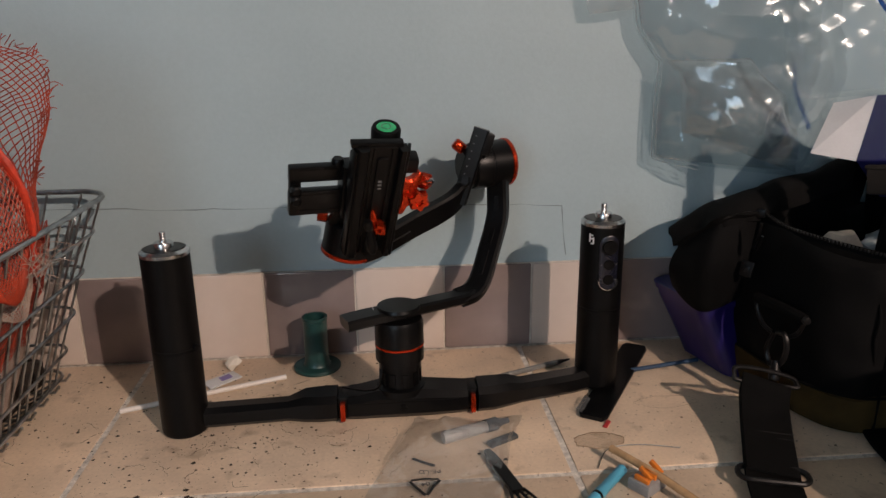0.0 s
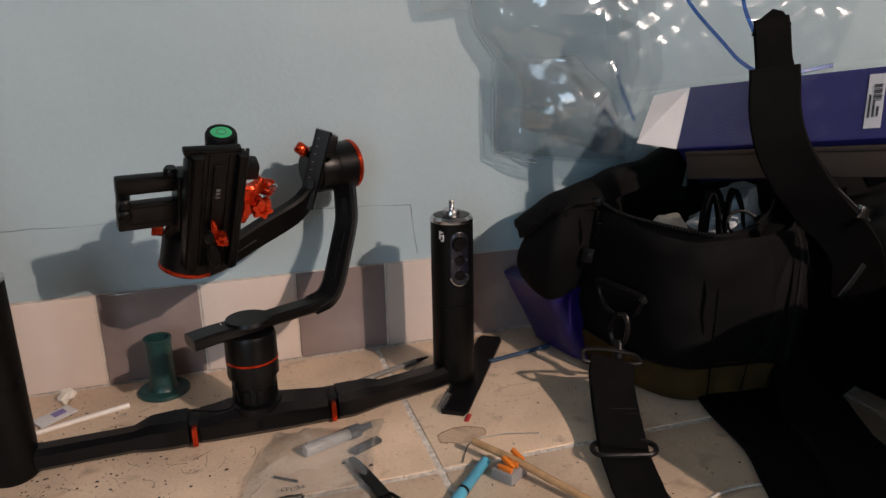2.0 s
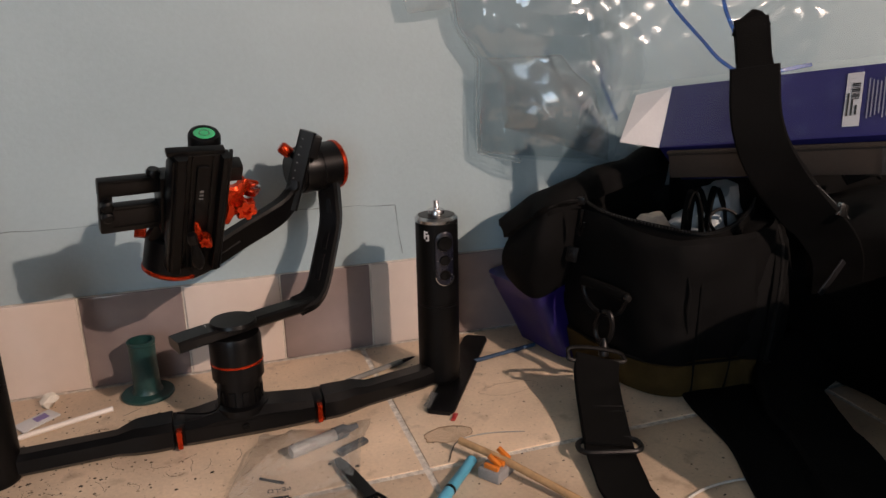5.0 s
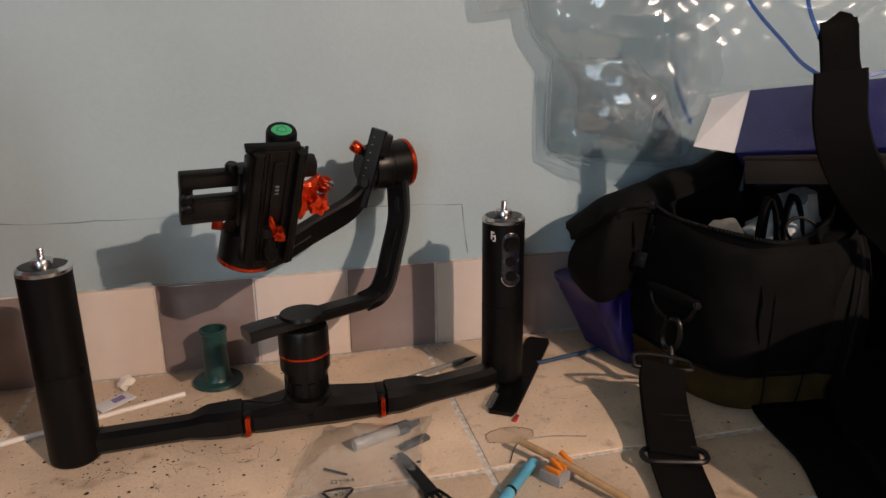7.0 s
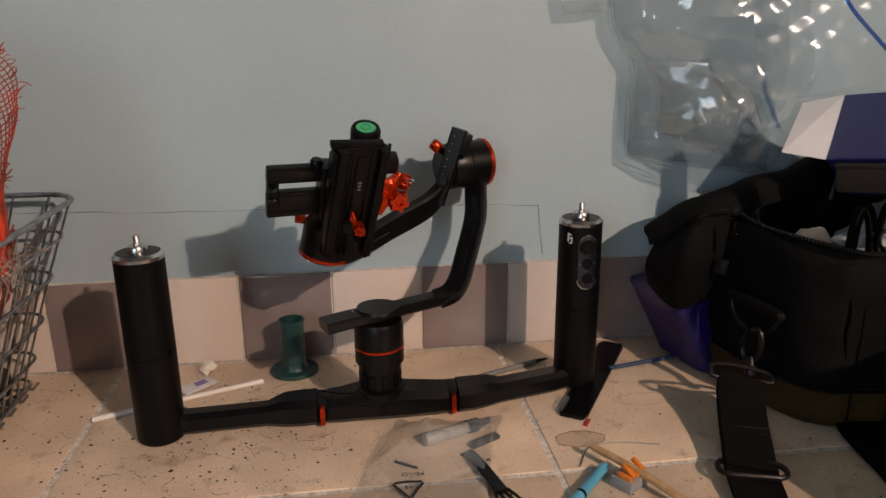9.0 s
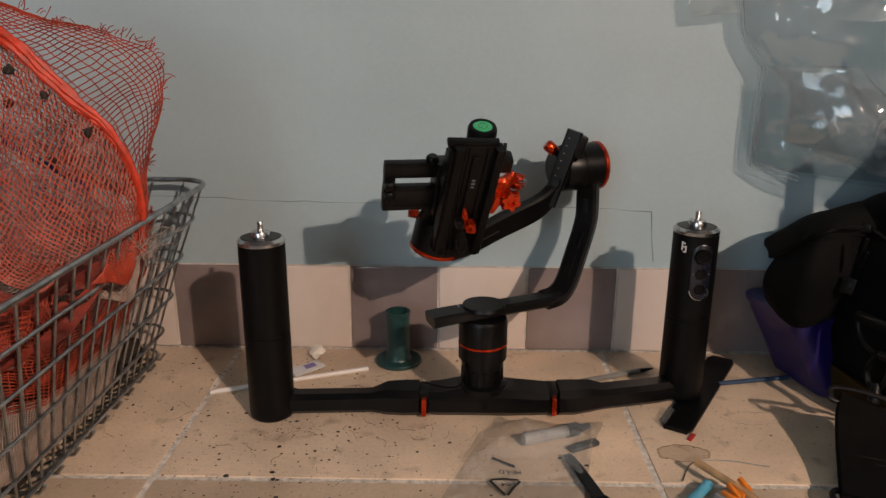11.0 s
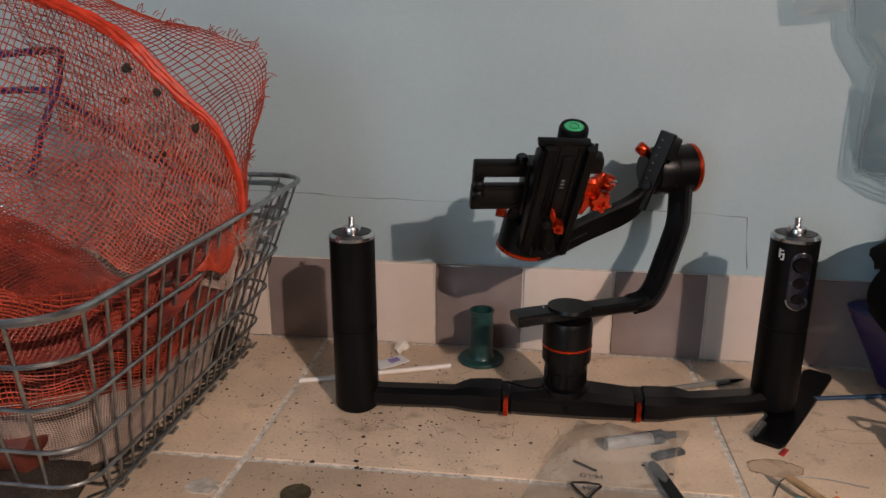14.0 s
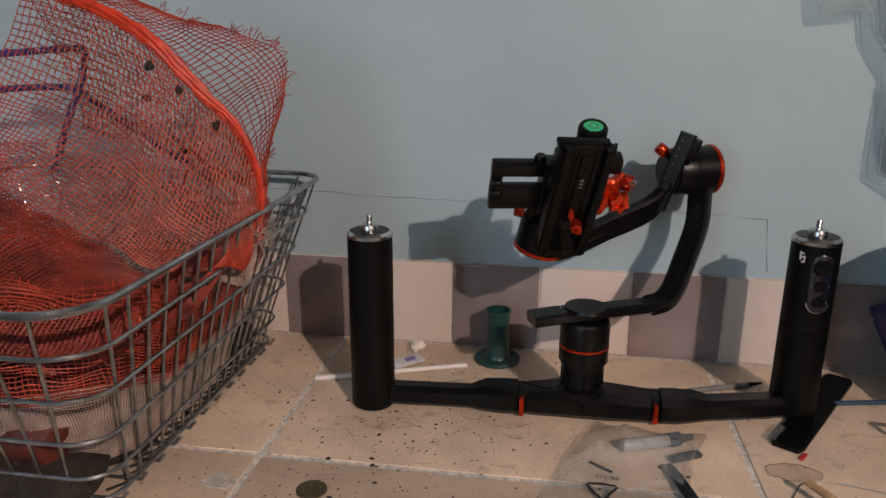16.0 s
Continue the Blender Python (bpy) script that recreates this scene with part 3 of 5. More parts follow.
def lever(m, points, thick, parent):
    """A cast lever: a flat outline with rounded edges."""
    c = Vector((sum(p[0] for p in points) / len(points), sum(p[1] for p in points) / len(points)))
    line = [q.xy for q in closed([(*p, 0) for p in points], 5)]
    rings = [[m @ Vector((c.x + (q.x - c.x) * k, y, c.y + (q.y - c.y) * k)) for q in line] for y, k in ((thick / 2, 0.8), (thick * 0.3, 1.0), (-thick * 0.3, 1.0), (-thick / 2, 0.8))]
    return part("clamp_lever", loft(rings), M_RED, parent, "orange-red clamp lever")


up_m = Matrix.Translation((0.0565, -0.166, 0.2215)) @ Euler((radians(14), radians(0), radians(20))).to_matrix().to_4x4()
lv = lever(up_m, ((-0.0090, 0.0120), (0.0010, 0.0130), (0.0085, 0.0185), (0.0110, 0.0130), (0.0060, 0.0040), (0.0070, -0.0080), (-0.0020, -0.0130), (-0.0060, -0.0190), (-0.0100, -0.0160), (-0.0080, -0.0040)), 0.010, plate_)
star_knob(up_m @ pose(0.0060, -0.0070, -0.0040, 0, 15, -12), 0.0082, lv, "orange-red star knob")
part("lever_pin", lathe([(0, 0), (0.0024, 0), (0.0024, 0.016), (0, 0.017)], up_m @ pose(0.0090, 0.004, 0.0060, 70, 0, 40), 12), M_STEEL, lv)
star_knob(up_m @ pose(0.0130, 0.0030, 0.0080, 0, 0, 40), 0.0060, lv, "orange-red star knob")
low_m = tiltm @ pose(0.0035, -0.0060, -0.0200, -14, 0, 0) @ Matrix.Scale(0.78, 4)
lv = lever(low_m, ((-0.0080, 0.0200), (-0.0040, 0.0190), (-0.0010, 0.0080), (0.0060, 0.0050), (0.0080, -0.0020), (0.0100, -0.0110), (0.0060, -0.0120), (0.0010, -0.0050), (-0.0050, -0.0030), (-0.0075, 0.0060)), 0.006, plate_)
star_knob(low_m @ pose(0.0020, -0.0030, 0.0000, 0, 10, -10), 0.0062, lv, "orange-red star knob")
part("thumb_screw", lathe([(0, 0), (0.0020, 0.001), (0.0046, 0.006), (0.0050, 0.012), (0.0038, 0.020), (0.0022, 0.026), (0, 0.027)], axis((0.0245, -0.166, 0.1670), (0.0225, -0.178, 0.1930))[0], 16), M_GRIP, plate_)
part("screw_neck", lathe([(0, 0), (0.0034, 0), (0.0040, 0.002), (0.0040, 0.007), (0.0030, 0.010), (0, 0.010)], axis((0.0222, -0.180, 0.1930), (0.0215, -0.186, 0.2040))[0], 16), M_BLACK, plate_)
# side bracket: two beams with a long slot between them, clamped to the plate
sidem = Matrix.Translation((-0.0159, -0.158, 0.2251)) @ Euler((radians(19), radians(1.2), radians(16))).to_matrix().to_4x4()
brk = part("side_bracket", box((0.056, 0.009, 0.0145), sidem @ pose(-0.001, 0, 0.0157), 0.0022), M_BLACK, gimbal)
part("bracket_beam", box((0.056, 0.009, 0.0235), sidem @ pose(-0.001, 0, -0.0117), 0.0022), M_BLACK, brk)
part("bracket_end", box((0.0100, 0.0080, 0.040), sidem @ pose(-0.0235, 0.0008, 0), 0.002), M_BLACK, brk)
part("bracket_clamp", box((0.016, 0.020, 0.050), sidem @ pose(0.0225, -0.001, -0.001), 0.002), M_BLACK, brk)
part("clamp_hinge", lathe([(0, 0), (0.0055, 0), (0.0055, 0.004), (0.004, 0.006), (0, 0.006)], sidem @ pose(0.0125, 0.001, 0.0215), 16), M_BLACK, brk)
for z in (0.0030, -0.0065):
    part("end_screw", lathe([(0, 0), (0.0042, 0), (0.0046, 0.001), (0.0046, 0.006), (0.0030, 0.0075), (0, 0.0075)], sidem @ pose(-0.0238, -0.0036, z, 90), 14), M_GRIP, brk)
for z in (0.0205, 0.0100, -0.0030, -0.0180):
    part("edge_groove", box((0.044, 0.0006, 0.0011), sidem @ pose(0.002, -0.0046, z)), M_GRIP, brk)
part("tilt_bracket", box((0.020, 0.008, 0.030), tiltm @ pose(-0.020, 0.024, -0.034, 0, 18, 0), 0.003), M_BLACK, gimbal)
m = Matrix.Translation((0.0382, -0.180, 0.2640)) @ Euler((radians(27), radians(5), 0)).to_matrix().to_4x4() @ Matrix.Scale(0.92, 4)
lev = part("bubble_level", lathe([(0, 0), (0.0105, 0), (0.0128, 0.002), (0.0130, 0.004), (0.0130, 0.016), (0.0118, 0.0185), (0.0088, 0.0190), (0.0086, 0.0180)], m, 36), M_GRIP, gimbal)
part("vial", lathe([(0.0087, 0.0182), (0.0055, 0.0188), (0, 0.0190)], m, 28), M_VIAL, lev, "bright green spirit vial")
part("vial_ring", lathe([(0.0036, 0.0190), (0.0040, 0.0192), (0.0043, 0.0190)], m, 24), M_GREEN, lev)
part("cable", tube(spline([(0.030, -0.150, 0.060), (0.0265, -0.158, 0.045), (0.0245, -0.155, 0.034), (0.012, -0.150, 0.029), (-0.010, -0.140, 0.0285)], 6), 0.0009, 6), M_GRIP, gimbal)

# ---------- wire basket with the net sack ----------
basket = thing("wire_basket", (-0.43, -0.2, 0), "galvanised wire basket with violet-coated handles", "wire basket")
XR, XL = -0.238, -0.60
LEVELS = [(0.200, 0.0, 0.0027), (0.165, 0.0125, 0.0016), (0.125, 0.027, 0.0016), (0.082, 0.041, 0.0016), (0.042, 0.054, 0.0016), (0.014, 0.062, 0.0018)]


def hoop(z, inset, r, extra=0.0):
    """The basket's outline at height z; it narrows downwards."""
    x1, x0 = XR - inset * 1.02, XL + inset
    y0, y1 = -0.452 + inset * 1.45, -0.018 - inset * 0.35
    return rounded((x0 + x1) / 2, (y0 + y1) / 2, x1 - x0 + extra, y1 - y0 + extra, 0.038 - inset * 0.25, z, 7)


rim = None
for z, inset, r in LEVELS:
    ob = part("rim" if rim is None else "hoop", tube(hoop(z, inset, r), r, 8, True), M_WIRE, basket)
    rim = rim or ob


def section(u, side):
    """Points of an upright wire from rim to bottom, u along the side in 0 to 1."""
    pts = []
    for z, inset, r in LEVELS:
        x1, x0 = XR - inset * 1.02, XL + inset
        y0, y1 = -0.452 + inset * 1.45, -0.018 - inset * 0.35
        a = 0.03
        if side == "right":
            pts.append((x1 - 0.002, y0 + a + (y1 - y0 - 2 * a) * u, z))
        elif side == "front":
            pts.append((x0 + a + (x1 - x0 - 2 * a) * u, y0 + 0.002, z))
        elif side == "back":
            pts.append((x0 + a + (x1 - x0 - 2 * a) * u, y1 - 0.002, z))
        else:
            pts.append((x0 + 0.002, y0 + a + (y1 - y0 - 2 * a) * u, z))
    return pts


for side, n in (("right", 17), ("front", 10), ("back", 10), ("left", 10)):
    for k in range(n):
        pts = section(k / (n - 1), side)
        end = Vector(pts[-1])
        pts.append((end.x + (-0.02 if side == "right" else 0.02 if side == "left" else 0), end.y + (0.02 if side == "front" else -0.02 if side == "back" else 0), 0.004))
        part("upright_wire", tube(pts, 0.00125, 6), M_WIRE, basket)
for k in range(12):
    y = -0.34 + 0.027 * k
    part("base_wire", tube([(-0.53, y, 0.003), (-0.42, y, 0.0025), (-0.305, y, 0.003), (-0.300, y, 0.010)], 0.0015, 6), M_WIRE, basket)
VIOLET = mat("violet_coating", (0.05, 0.028, 0.13), 0.4)
part("handle", tube(spline([(-0.626, -0.15, 0.3202), (-0.5626, -0.15, 0.3257), (-0.4896, -0.15, 0.3297), (-0.4365, -0.15, 0.3339), (-0.4206, -0.15, 0.3326), (-0.4183, -0.152, 0.3231), (-0.4217, -0.16, 0.3008), (-0.428, -0.17, 0.276), (-0.4331, -0.18, 0.2513), (-0.4365, -0.19, 0.2269)], 8), 0.0033, 8), VIOLET, basket, "violet plastic-coated handle")
part("handle", tube(spline([(-0.614, -0.17, 0.286), (-0.539, -0.17, 0.2939), (-0.4714, -0.165, 0.2991), (-0.4345, -0.16, 0.2995), (-0.426, -0.15, 0.2938), (-0.4113, -0.13, 0.2724), (-0.3902, -0.1, 0.2433), (-0.3748, -0.075, 0.2209), (-0.3597, -0.045, 0.1967)], 8), 0.0031, 8), VIOLET, basket, "violet plastic-coated handle")

# net: a soft sack of threads, slumped in the basket and pulled up on one side
sack = thing("net_sack", (-0.42, -0.25, 0.02), "red plastic net vegetable sack with a thick drawstring band", "net sack")


def shell(u, v):
    """u round (0 to 1), v from bottom to mouth."""
    a = 2 * math.pi * u
    top = 0.212 - 0.038 * math.cos(a) + 0.008 * math.sin(5 * a) + 0.005 * math.sin(9 * a)
    z = 0.028 + (top - 0.028) * v
    inset = 0.062 * max(0.0, 1 - z / 0.2)
    rx, ry = 0.164 - inset, 0.188 - inset * 1.1
    if z > 0.2:
        k = (z - 0.2) / 0.15
        rx, ry = rx * (1 - 0.10 * k), ry * (1 - 0.18 * k)
    e = 0.62
    c, s = math.cos(a), math.sin(a)
    p = Vector((-0.412 + rx * math.copysign(abs(c) ** e, c), -0.222 + ry * math.copysign(abs(s) ** e, s), z))
    f = 0.012 * (0.35 + v)
    return p + f * noise.noise_vector(p * 17) + 0.35 * f * noise.noise_vector(p * 55)


NU, NV = 164, 46


def threads(bm, rows, cols, r, start=0):
    """Threads along the given rows and columns of the shell, as three-sided cords."""
    for k in cols:
        tube([shell(k / NU, j / NV) for j in range(start, NV + 1, 2)], r, 3, False, bm)
    for j in rows:
        tube([shell(k / NU + 0.0, j / NV) for k in range(0, NU, 2)], r, 3, True, bm)
    return bm


part("mesh_net", threads(bmesh.new(), range(18, NV, 1), range(0, NU, 1), 0.0005, 18), M_NET, sack)
low_net = bmesh.new()
for k in range(0, 2 * NU):
    tube([shell(k / NU / 2, j / NV) for j in range(0, 20, 2)], 0.00045, 3, False, low_net)
for j in range(1, 40):
    tube([shell(k / NU, j / NV / 2) for k in range(0, NU, 2)], 0.00045, 3, True, low_net)
part("inner_net", low_net, M_NETPALE, sack, "paler doubled lower netting")
band = spline([(-0.2440, -0.200, 0.176), (-0.2400, -0.196, 0.2134), (-0.2425, -0.200, 0.2461), (-0.2555, -0.205, 0.2771), (-0.2716, -0.210, 0.2956), (-0.2939, -0.215, 0.3225), (-0.3112, -0.220, 0.3421), (-0.3386, -0.220, 0.3592), (-0.3716, -0.220, 0.3720), (-0.4150, -0.220, 0.3850)], 6)
nb = len(band) - 1
bb = bmesh.new()
for w in range(5):
    tube([q + Vector((0.0034 * math.cos(w * 1.26 + 9 * k / nb), 0.002 * math.sin(w * 1.26), 0.0032 * math.sin(w * 1.26 + 9 * k / nb))) for k, q in enumerate(band)], lambda t, w=w: 0.0024 + 0.0007 * math.sin(90 * t + w), 6, False, bb)
part("drawstring_band", bb, mat("bright_red_band", (0.56, 0.040, 0.012), 0.5, var=0.25, scale=80, bump=0.3), sack, "thick bright red woven band")
def along(line, u):
    """The point at u (0 to 1) of a polyline."""
    k = min(len(line) - 2, int(u * (len(line) - 1)))
    return line[k].lerp(line[k + 1], u * (len(line) - 1) - k)


def drape(name, foot, sag, cols, rows, r, seed, material=M_NET, label="", head=None):
    """A fold of net between the band (or another head line) and a foot line, its threads pulled askew."""
    head = head or band
    line, bm = spline(foot, 6), bmesh.new()

    def at(u, v):
        p = along(head, u).lerp(along(line, u), v) + Vector(sag) * math.sin(math.pi * v)
        return p + 0.009 * min(1, 3 * v) * noise.noise_vector(p * 15 + Vector((seed, 0, 0))) + 0.0022 * noise.noise_vector(p * 70)

    for k in range(cols + 1):
        tube([at(k / cols, j / 20) for j in range(21)], r, 3, False, bm)
    for j in range(1, rows + 1):
        tube([at(k / 48, j / rows) for k in range(49)], r, 3, False, bm)
    return part(name, bm, material, sack, label)


drape("front_fold", [(-0.2470, -0.250, 0.1816), (-0.2560, -0.270, 0.1690), (-0.2900, -0.290, 0.1667), (-0.3207, -0.290, 0.1877), (-0.3775, -0.280, 0.2115), (-0.4416, -0.270, 0.2363), (-0.4900, -0.250, 0.2520)], (0, -0.004, -0.022), 70, 36, 0.00055, 1.0)
# heaped layers low in the basket, their shade painted in by a darker red
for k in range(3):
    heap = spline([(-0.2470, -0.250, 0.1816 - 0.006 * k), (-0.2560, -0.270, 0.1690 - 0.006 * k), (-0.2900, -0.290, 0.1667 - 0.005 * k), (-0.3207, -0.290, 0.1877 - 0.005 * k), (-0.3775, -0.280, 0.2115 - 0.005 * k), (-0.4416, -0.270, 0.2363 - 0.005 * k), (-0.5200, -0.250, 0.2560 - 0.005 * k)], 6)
    drape("heaped_fold", [(-0.276, -0.300, 0.125), (-0.276, -0.345, 0.138), (-0.300, -0.395, 0.150), (-0.350, -0.412, 0.155), (-0.420, -0.415, 0.158), (-0.500, -0.412, 0.165), (-0.560, -0.400, 0.175)], (0, -0.006 - 0.004 * k, 0.020 - 0.012 * k), 96 - 12 * k, 46, 0.00058, 20.0 + 7 * k, M_NETSHADE, "dense folds of red net, darkened for the shade between layers", heap)
drape("rear_fold", [(-0.2520, -0.150, 0.1900), (-0.2750, -0.110, 0.1950), (-0.3200, -0.085, 0.2050), (-0.3800, -0.070, 0.2150), (-0.4400, -0.065, 0.2300), (-0.4800, -0.070, 0.2500)], (0, 0.010, -0.020), 58, 34, 0.00050, 5.0)
drape("inner_fold", [(-0.2680, -0.240, 0.1600), (-0.2900, -0.255, 0.1500), (-0.3400, -0.255, 0.1550), (-0.4000, -0.240, 0.1700), (-0.4600, -0.220, 0.1900)], (0.004, 0.012, -0.03), 52, 30, 0.00045, 8.0, M_NETPALE, "paler inner layer of net")
drape("collar", [(-0.2440, -0.190, 0.1850), (-0.2400, -0.180, 0.2328), (-0.2363, -0.170, 0.2663), (-0.2271, -0.165, 0.3001), (-0.2232, -0.165, 0.3263), (-0.2361, -0.170, 0.3425), (-0.2616, -0.180, 0.3491), (-0.2863, -0.190, 0.3565), (-0.3195, -0.200, 0.3707), (-0.3529, -0.200, 0.3859), (-0.3950, -0.205, 0.4000)], (0.002, 0.006, 0.003), 62, 11, 0.00055, 3.0)
r2 = random.Random(9)
rough_edge = spline([(-0.2400, -0.180, 0.2328), (-0.2363, -0.170, 0.2663), (-0.2271, -0.165, 0.3001), (-0.2232, -0.165, 0.3263), (-0.2361, -0.170, 0.3425), (-0.2616, -0.180, 0.3491), (-0.2863, -0.190, 0.3565), (-0.3195, -0.200, 0.3707)], 6)
bb = bmesh.new()
for k in range(90):
    q = along(rough_edge, r2.random()) + Vector((r2.uniform(-0.003, 0.003), 0, r2.uniform(-0.003, 0.003)))
    d = Vector((r2.uniform(-0.1, 1), r2.uniform(-0.5, 0.5), r2.uniform(-0.2, 1))).normalized() * r2.uniform(0.004, 0.011)
    tube(spline([q, q + 0.5 * d + Vector((0, 0, r2.uniform(-0.001, 0.002))), q + d], 3), 0.0004, 3, False, bb)
part("frayed_edge", bb, M_NET, sack, "frayed cut threads along the edge")
for u, dx, dz, r in ((0.36, -0.006, -0.006, 0.0034), (0.52, -0.004, -0.010, 0.0030), (0.62, -0.008, -0.012, 0.0038), (0.44, -0.022, -0.040, 0.0026), (0.70, 0.004, -0.050, 0.0030)):
    q = along(band, u) + Vector((dx, -0.008, dz))
    bm = bmesh.new()
    bmesh.ops.create_icosphere(bm, subdivisions=2, radius=r, matrix=Matrix.Translation(q))
    part("dry_scrap", wobble(bm, r * 0.8, 260, u), M_EARTH, sack, "dry brown scrap caught in the net")
bb = bmesh.new()
for k in range(46):
    q = band[0] + Vector((r2.uniform(-0.006, 0.012), r2.uniform(-0.01, 0.01), r2.uniform(-0.008, 0.012)))
    d = Vector((r2.uniform(-0.6, 1), r2.uniform(-0.6, 0.4), r2.uniform(-0.5, 1)))
    tube(spline([q, q + 0.012 * d + Vector((0, 0, 0.005 * r2.random())), q + 0.024 * d + 0.01 * Vector((r2.uniform(-1, 1), r2.uniform(-1, 1), r2.uniform(-1, 1)))], 3), 0.0003, 3, False, bb)
part("frayed_end", bb, M_NETPALE, sack, "frayed pale threads")


def lump(name, at, r, material, label, category, seed, squash=0.85, kind=""):
    bm = bmesh.new()
    bmesh.ops.create_icosphere(bm, subdivisions=3, radius=r)
    for v in bm.verts:
        d = v.co.normalized()
        v.co *= 1 + 0.22 * noise.noise(d * 1.7 + Vector((seed, 0, 0))) + 0.07 * noise.noise(d * 6 + Vector((0, seed, 0)))
        v.co.z *= squash
        v.co += Vector(at)
    return tagged(part(name, bm, material), label, category, "vegetables in the sack", kind)


r2 = random.Random(21)
spots = [(x, y, z) for z in (0.062, 0.112) for x in (-0.50, -0.435, -0.365) for y in (-0.33, -0.265, -0.195, -0.13)]
for k, (x, y, z) in enumerate(spots):
    if z > 0.1 and (x > -0.38 or y > -0.18):
        continue
    lump("onion", (x + r2.uniform(-0.008, 0.008), y + r2.uniform(-0.008, 0.008), z), r2.uniform(0.030, 0.036), M_ONION, "dry red-brown onion in the net sack", "onion", k * 1.7)
for k, (x, y) in enumerate([(-0.50 + 0.052 * i, -0.345 + 0.053 * j) for i in range(4) for j in range(6)]):
    lump("withered_root", (x + r2.uniform(-0.006, 0.006), y + r2.uniform(-0.006, 0.006), 0.026), r2.uniform(0.029, 0.035), M_EARTH, "withered dark root in the basket's bottom", "root", 40 + k, 0.55)

# ---------- camera bag ----------
def bag_mesh(levels, cx, cy, turn=0.0, dent=0.004, seed=1.0, caps=True):
    base = [rounded(cx + dx, cy + dy, w, d, r, z, 8, turn) for z, w, d, r, dx, dy in levels]
    # even spacing round each ring
    rings = []
    for ring in base:
        loop = ring + ring[:1]
        length = [0.0]
        for a, b in zip(loop, loop[1:]):
            length.append(length[-1] + (b - a).length)
        out, j = [], 0
        for k in range(88):
            s = length[-1] * k / 88
            while length[j + 1] < s:
                j += 1
            out.append(loop[j].lerp(loop[j + 1], (s - length[j]) / max(1e-9, length[j + 1] - length[j])))
        rings.append(out)
    dense = []
    for a, b in zip(rings, rings[1:]):
        n = max(1, int(abs(b[0].z - a[0].z) / 0.008))
        dense += [[p.lerp(q, j / n) for p, q in zip(a, b)] for j in range(n)]
    dense.append(rings[-1])
    bm = loft(dense, None, caps)
    return wobble(wobble(bm, dent * 1.3, 14, seed), dent * 0.45, 48, seed)


def skin(rings, step=0.008, dent=0.0035, seed=1.0, caps=True):
    """Cloth over rings of equal count: filled in between, then softly dented."""
    dense = []
    for a, b in zip(rings, rings[1:]):
        n = max(1, int(max((q - p).length for p, q in zip(a, b)) / step))
        dense += [[p.lerp(q, j / n) for p, q in zip(a, b)] for j in range(n)]
    dense.append(rings[-1])
    return wobble(wobble(loft(dense, None, caps), dent * 1.3, 14, seed), dent * 0.5, 44, seed)


# plan of the bag: the end with the ring faces the stabiliser, the pocket side the room
PLAN = [(0.406, -0.050), (0.400, -0.095), (0.409, -0.150), (0.421, -0.196), (0.444, -0.222), (0.470, -0.226), (0.505, -0.230), (0.538, -0.226), (0.572, -0.203), (0.590, -0.150), (0.592, -0.085), (0.572, -0.038), (0.500, -0.024), (0.432, -0.028)]
MIDDLE = Vector((0.497, -0.128))
CORE = closed([(*p, 0) for p in PLAN])


def bag_ring(z, grow, sag=0.0):
    """The plan at height z, pushed out by grow; sag lowers its room side."""
    out = []
    for p in CORE:
        d = (p.xy - MIDDLE).normalized()
        q = p.xy + d * grow * (1.0 if d.x < 0.2 else 0.7)
        out.append(Vector((q.x, q.y, z - sag * max(0.0, -d.y))))
    return out


bag = thing("camera_bag", (0.50, -0.13, 0), "black nylon camera bag, unzipped, with olive base trim and hanging strap", "camera bag")
body = part("body", skin([bag_ring(0.030, 0.004), bag_ring(0.060, 0.011), bag_ring(0.100, 0.011), bag_ring(0.135, 0.006), bag_ring(0.160, 0.002, 0.003), bag_ring(0.169, -0.003, 0.008), bag_ring(0.160, -0.010, 0.006), bag_ring(0.09, -0.014)]), M_BAG, bag)
part("base_trim", skin([bag_ring(0.001, 0.000), bag_ring(0.003, 0.005), bag_ring(0.014, 0.008), bag_ring(0.037, 0.0095), bag_ring(0.0385, 0.006)], 0.008, 0.003), M_OLIVE, bag, "olive nylon base trim")
part("trim_piping", tube([q + Vector((0, 0, 0.0005)) for q in bag_ring(0.0385, 0.0088)], 0.0014, 6, True), M_WEB, bag)
for pts in (((0.462, -0.2300, 0.004), (0.460, -0.2335, 0.040), (0.461, -0.2345, 0.085), (0.463, -0.2310, 0.130), (0.4665, -0.222, 0.155)), ((0.497, -0.2335, 0.004), (0.499, -0.2365, 0.040), (0.503, -0.2360, 0.085), (0.512, -0.2300, 0.130), (0.520, -0.214, 0.156)), ((0.4145, -0.150, 0.152), (0.430, -0.178, 0.149), (0.449, -0.206, 0.147), (0.474, -0.2255, 0.146), (0.500, -0.2275, 0.148))):
    part("seam_piping", tube(spline(pts, 6), 0.0017, 6), M_WEB, bag)
zl = spline([(0.3995, -0.0985, 0.175), (0.4075, -0.1042, 0.1725), (0.4131, -0.1352, 0.1665), (0.4284, -0.1632, 0.1630), (0.4483, -0.1906, 0.1600), (0.4678, -0.2135, 0.158), (0.4894, -0.2170, 0.159), (0.5214, -0.203, 0.161), (0.5563, -0.1775, 0.165), (0.5823, -0.1529, 0.170)], 10)
zp = part("zip_tape", ribbon(zl, 0.012, 0.002, (0.1, 0.15, 1)), M_WEB, bag)
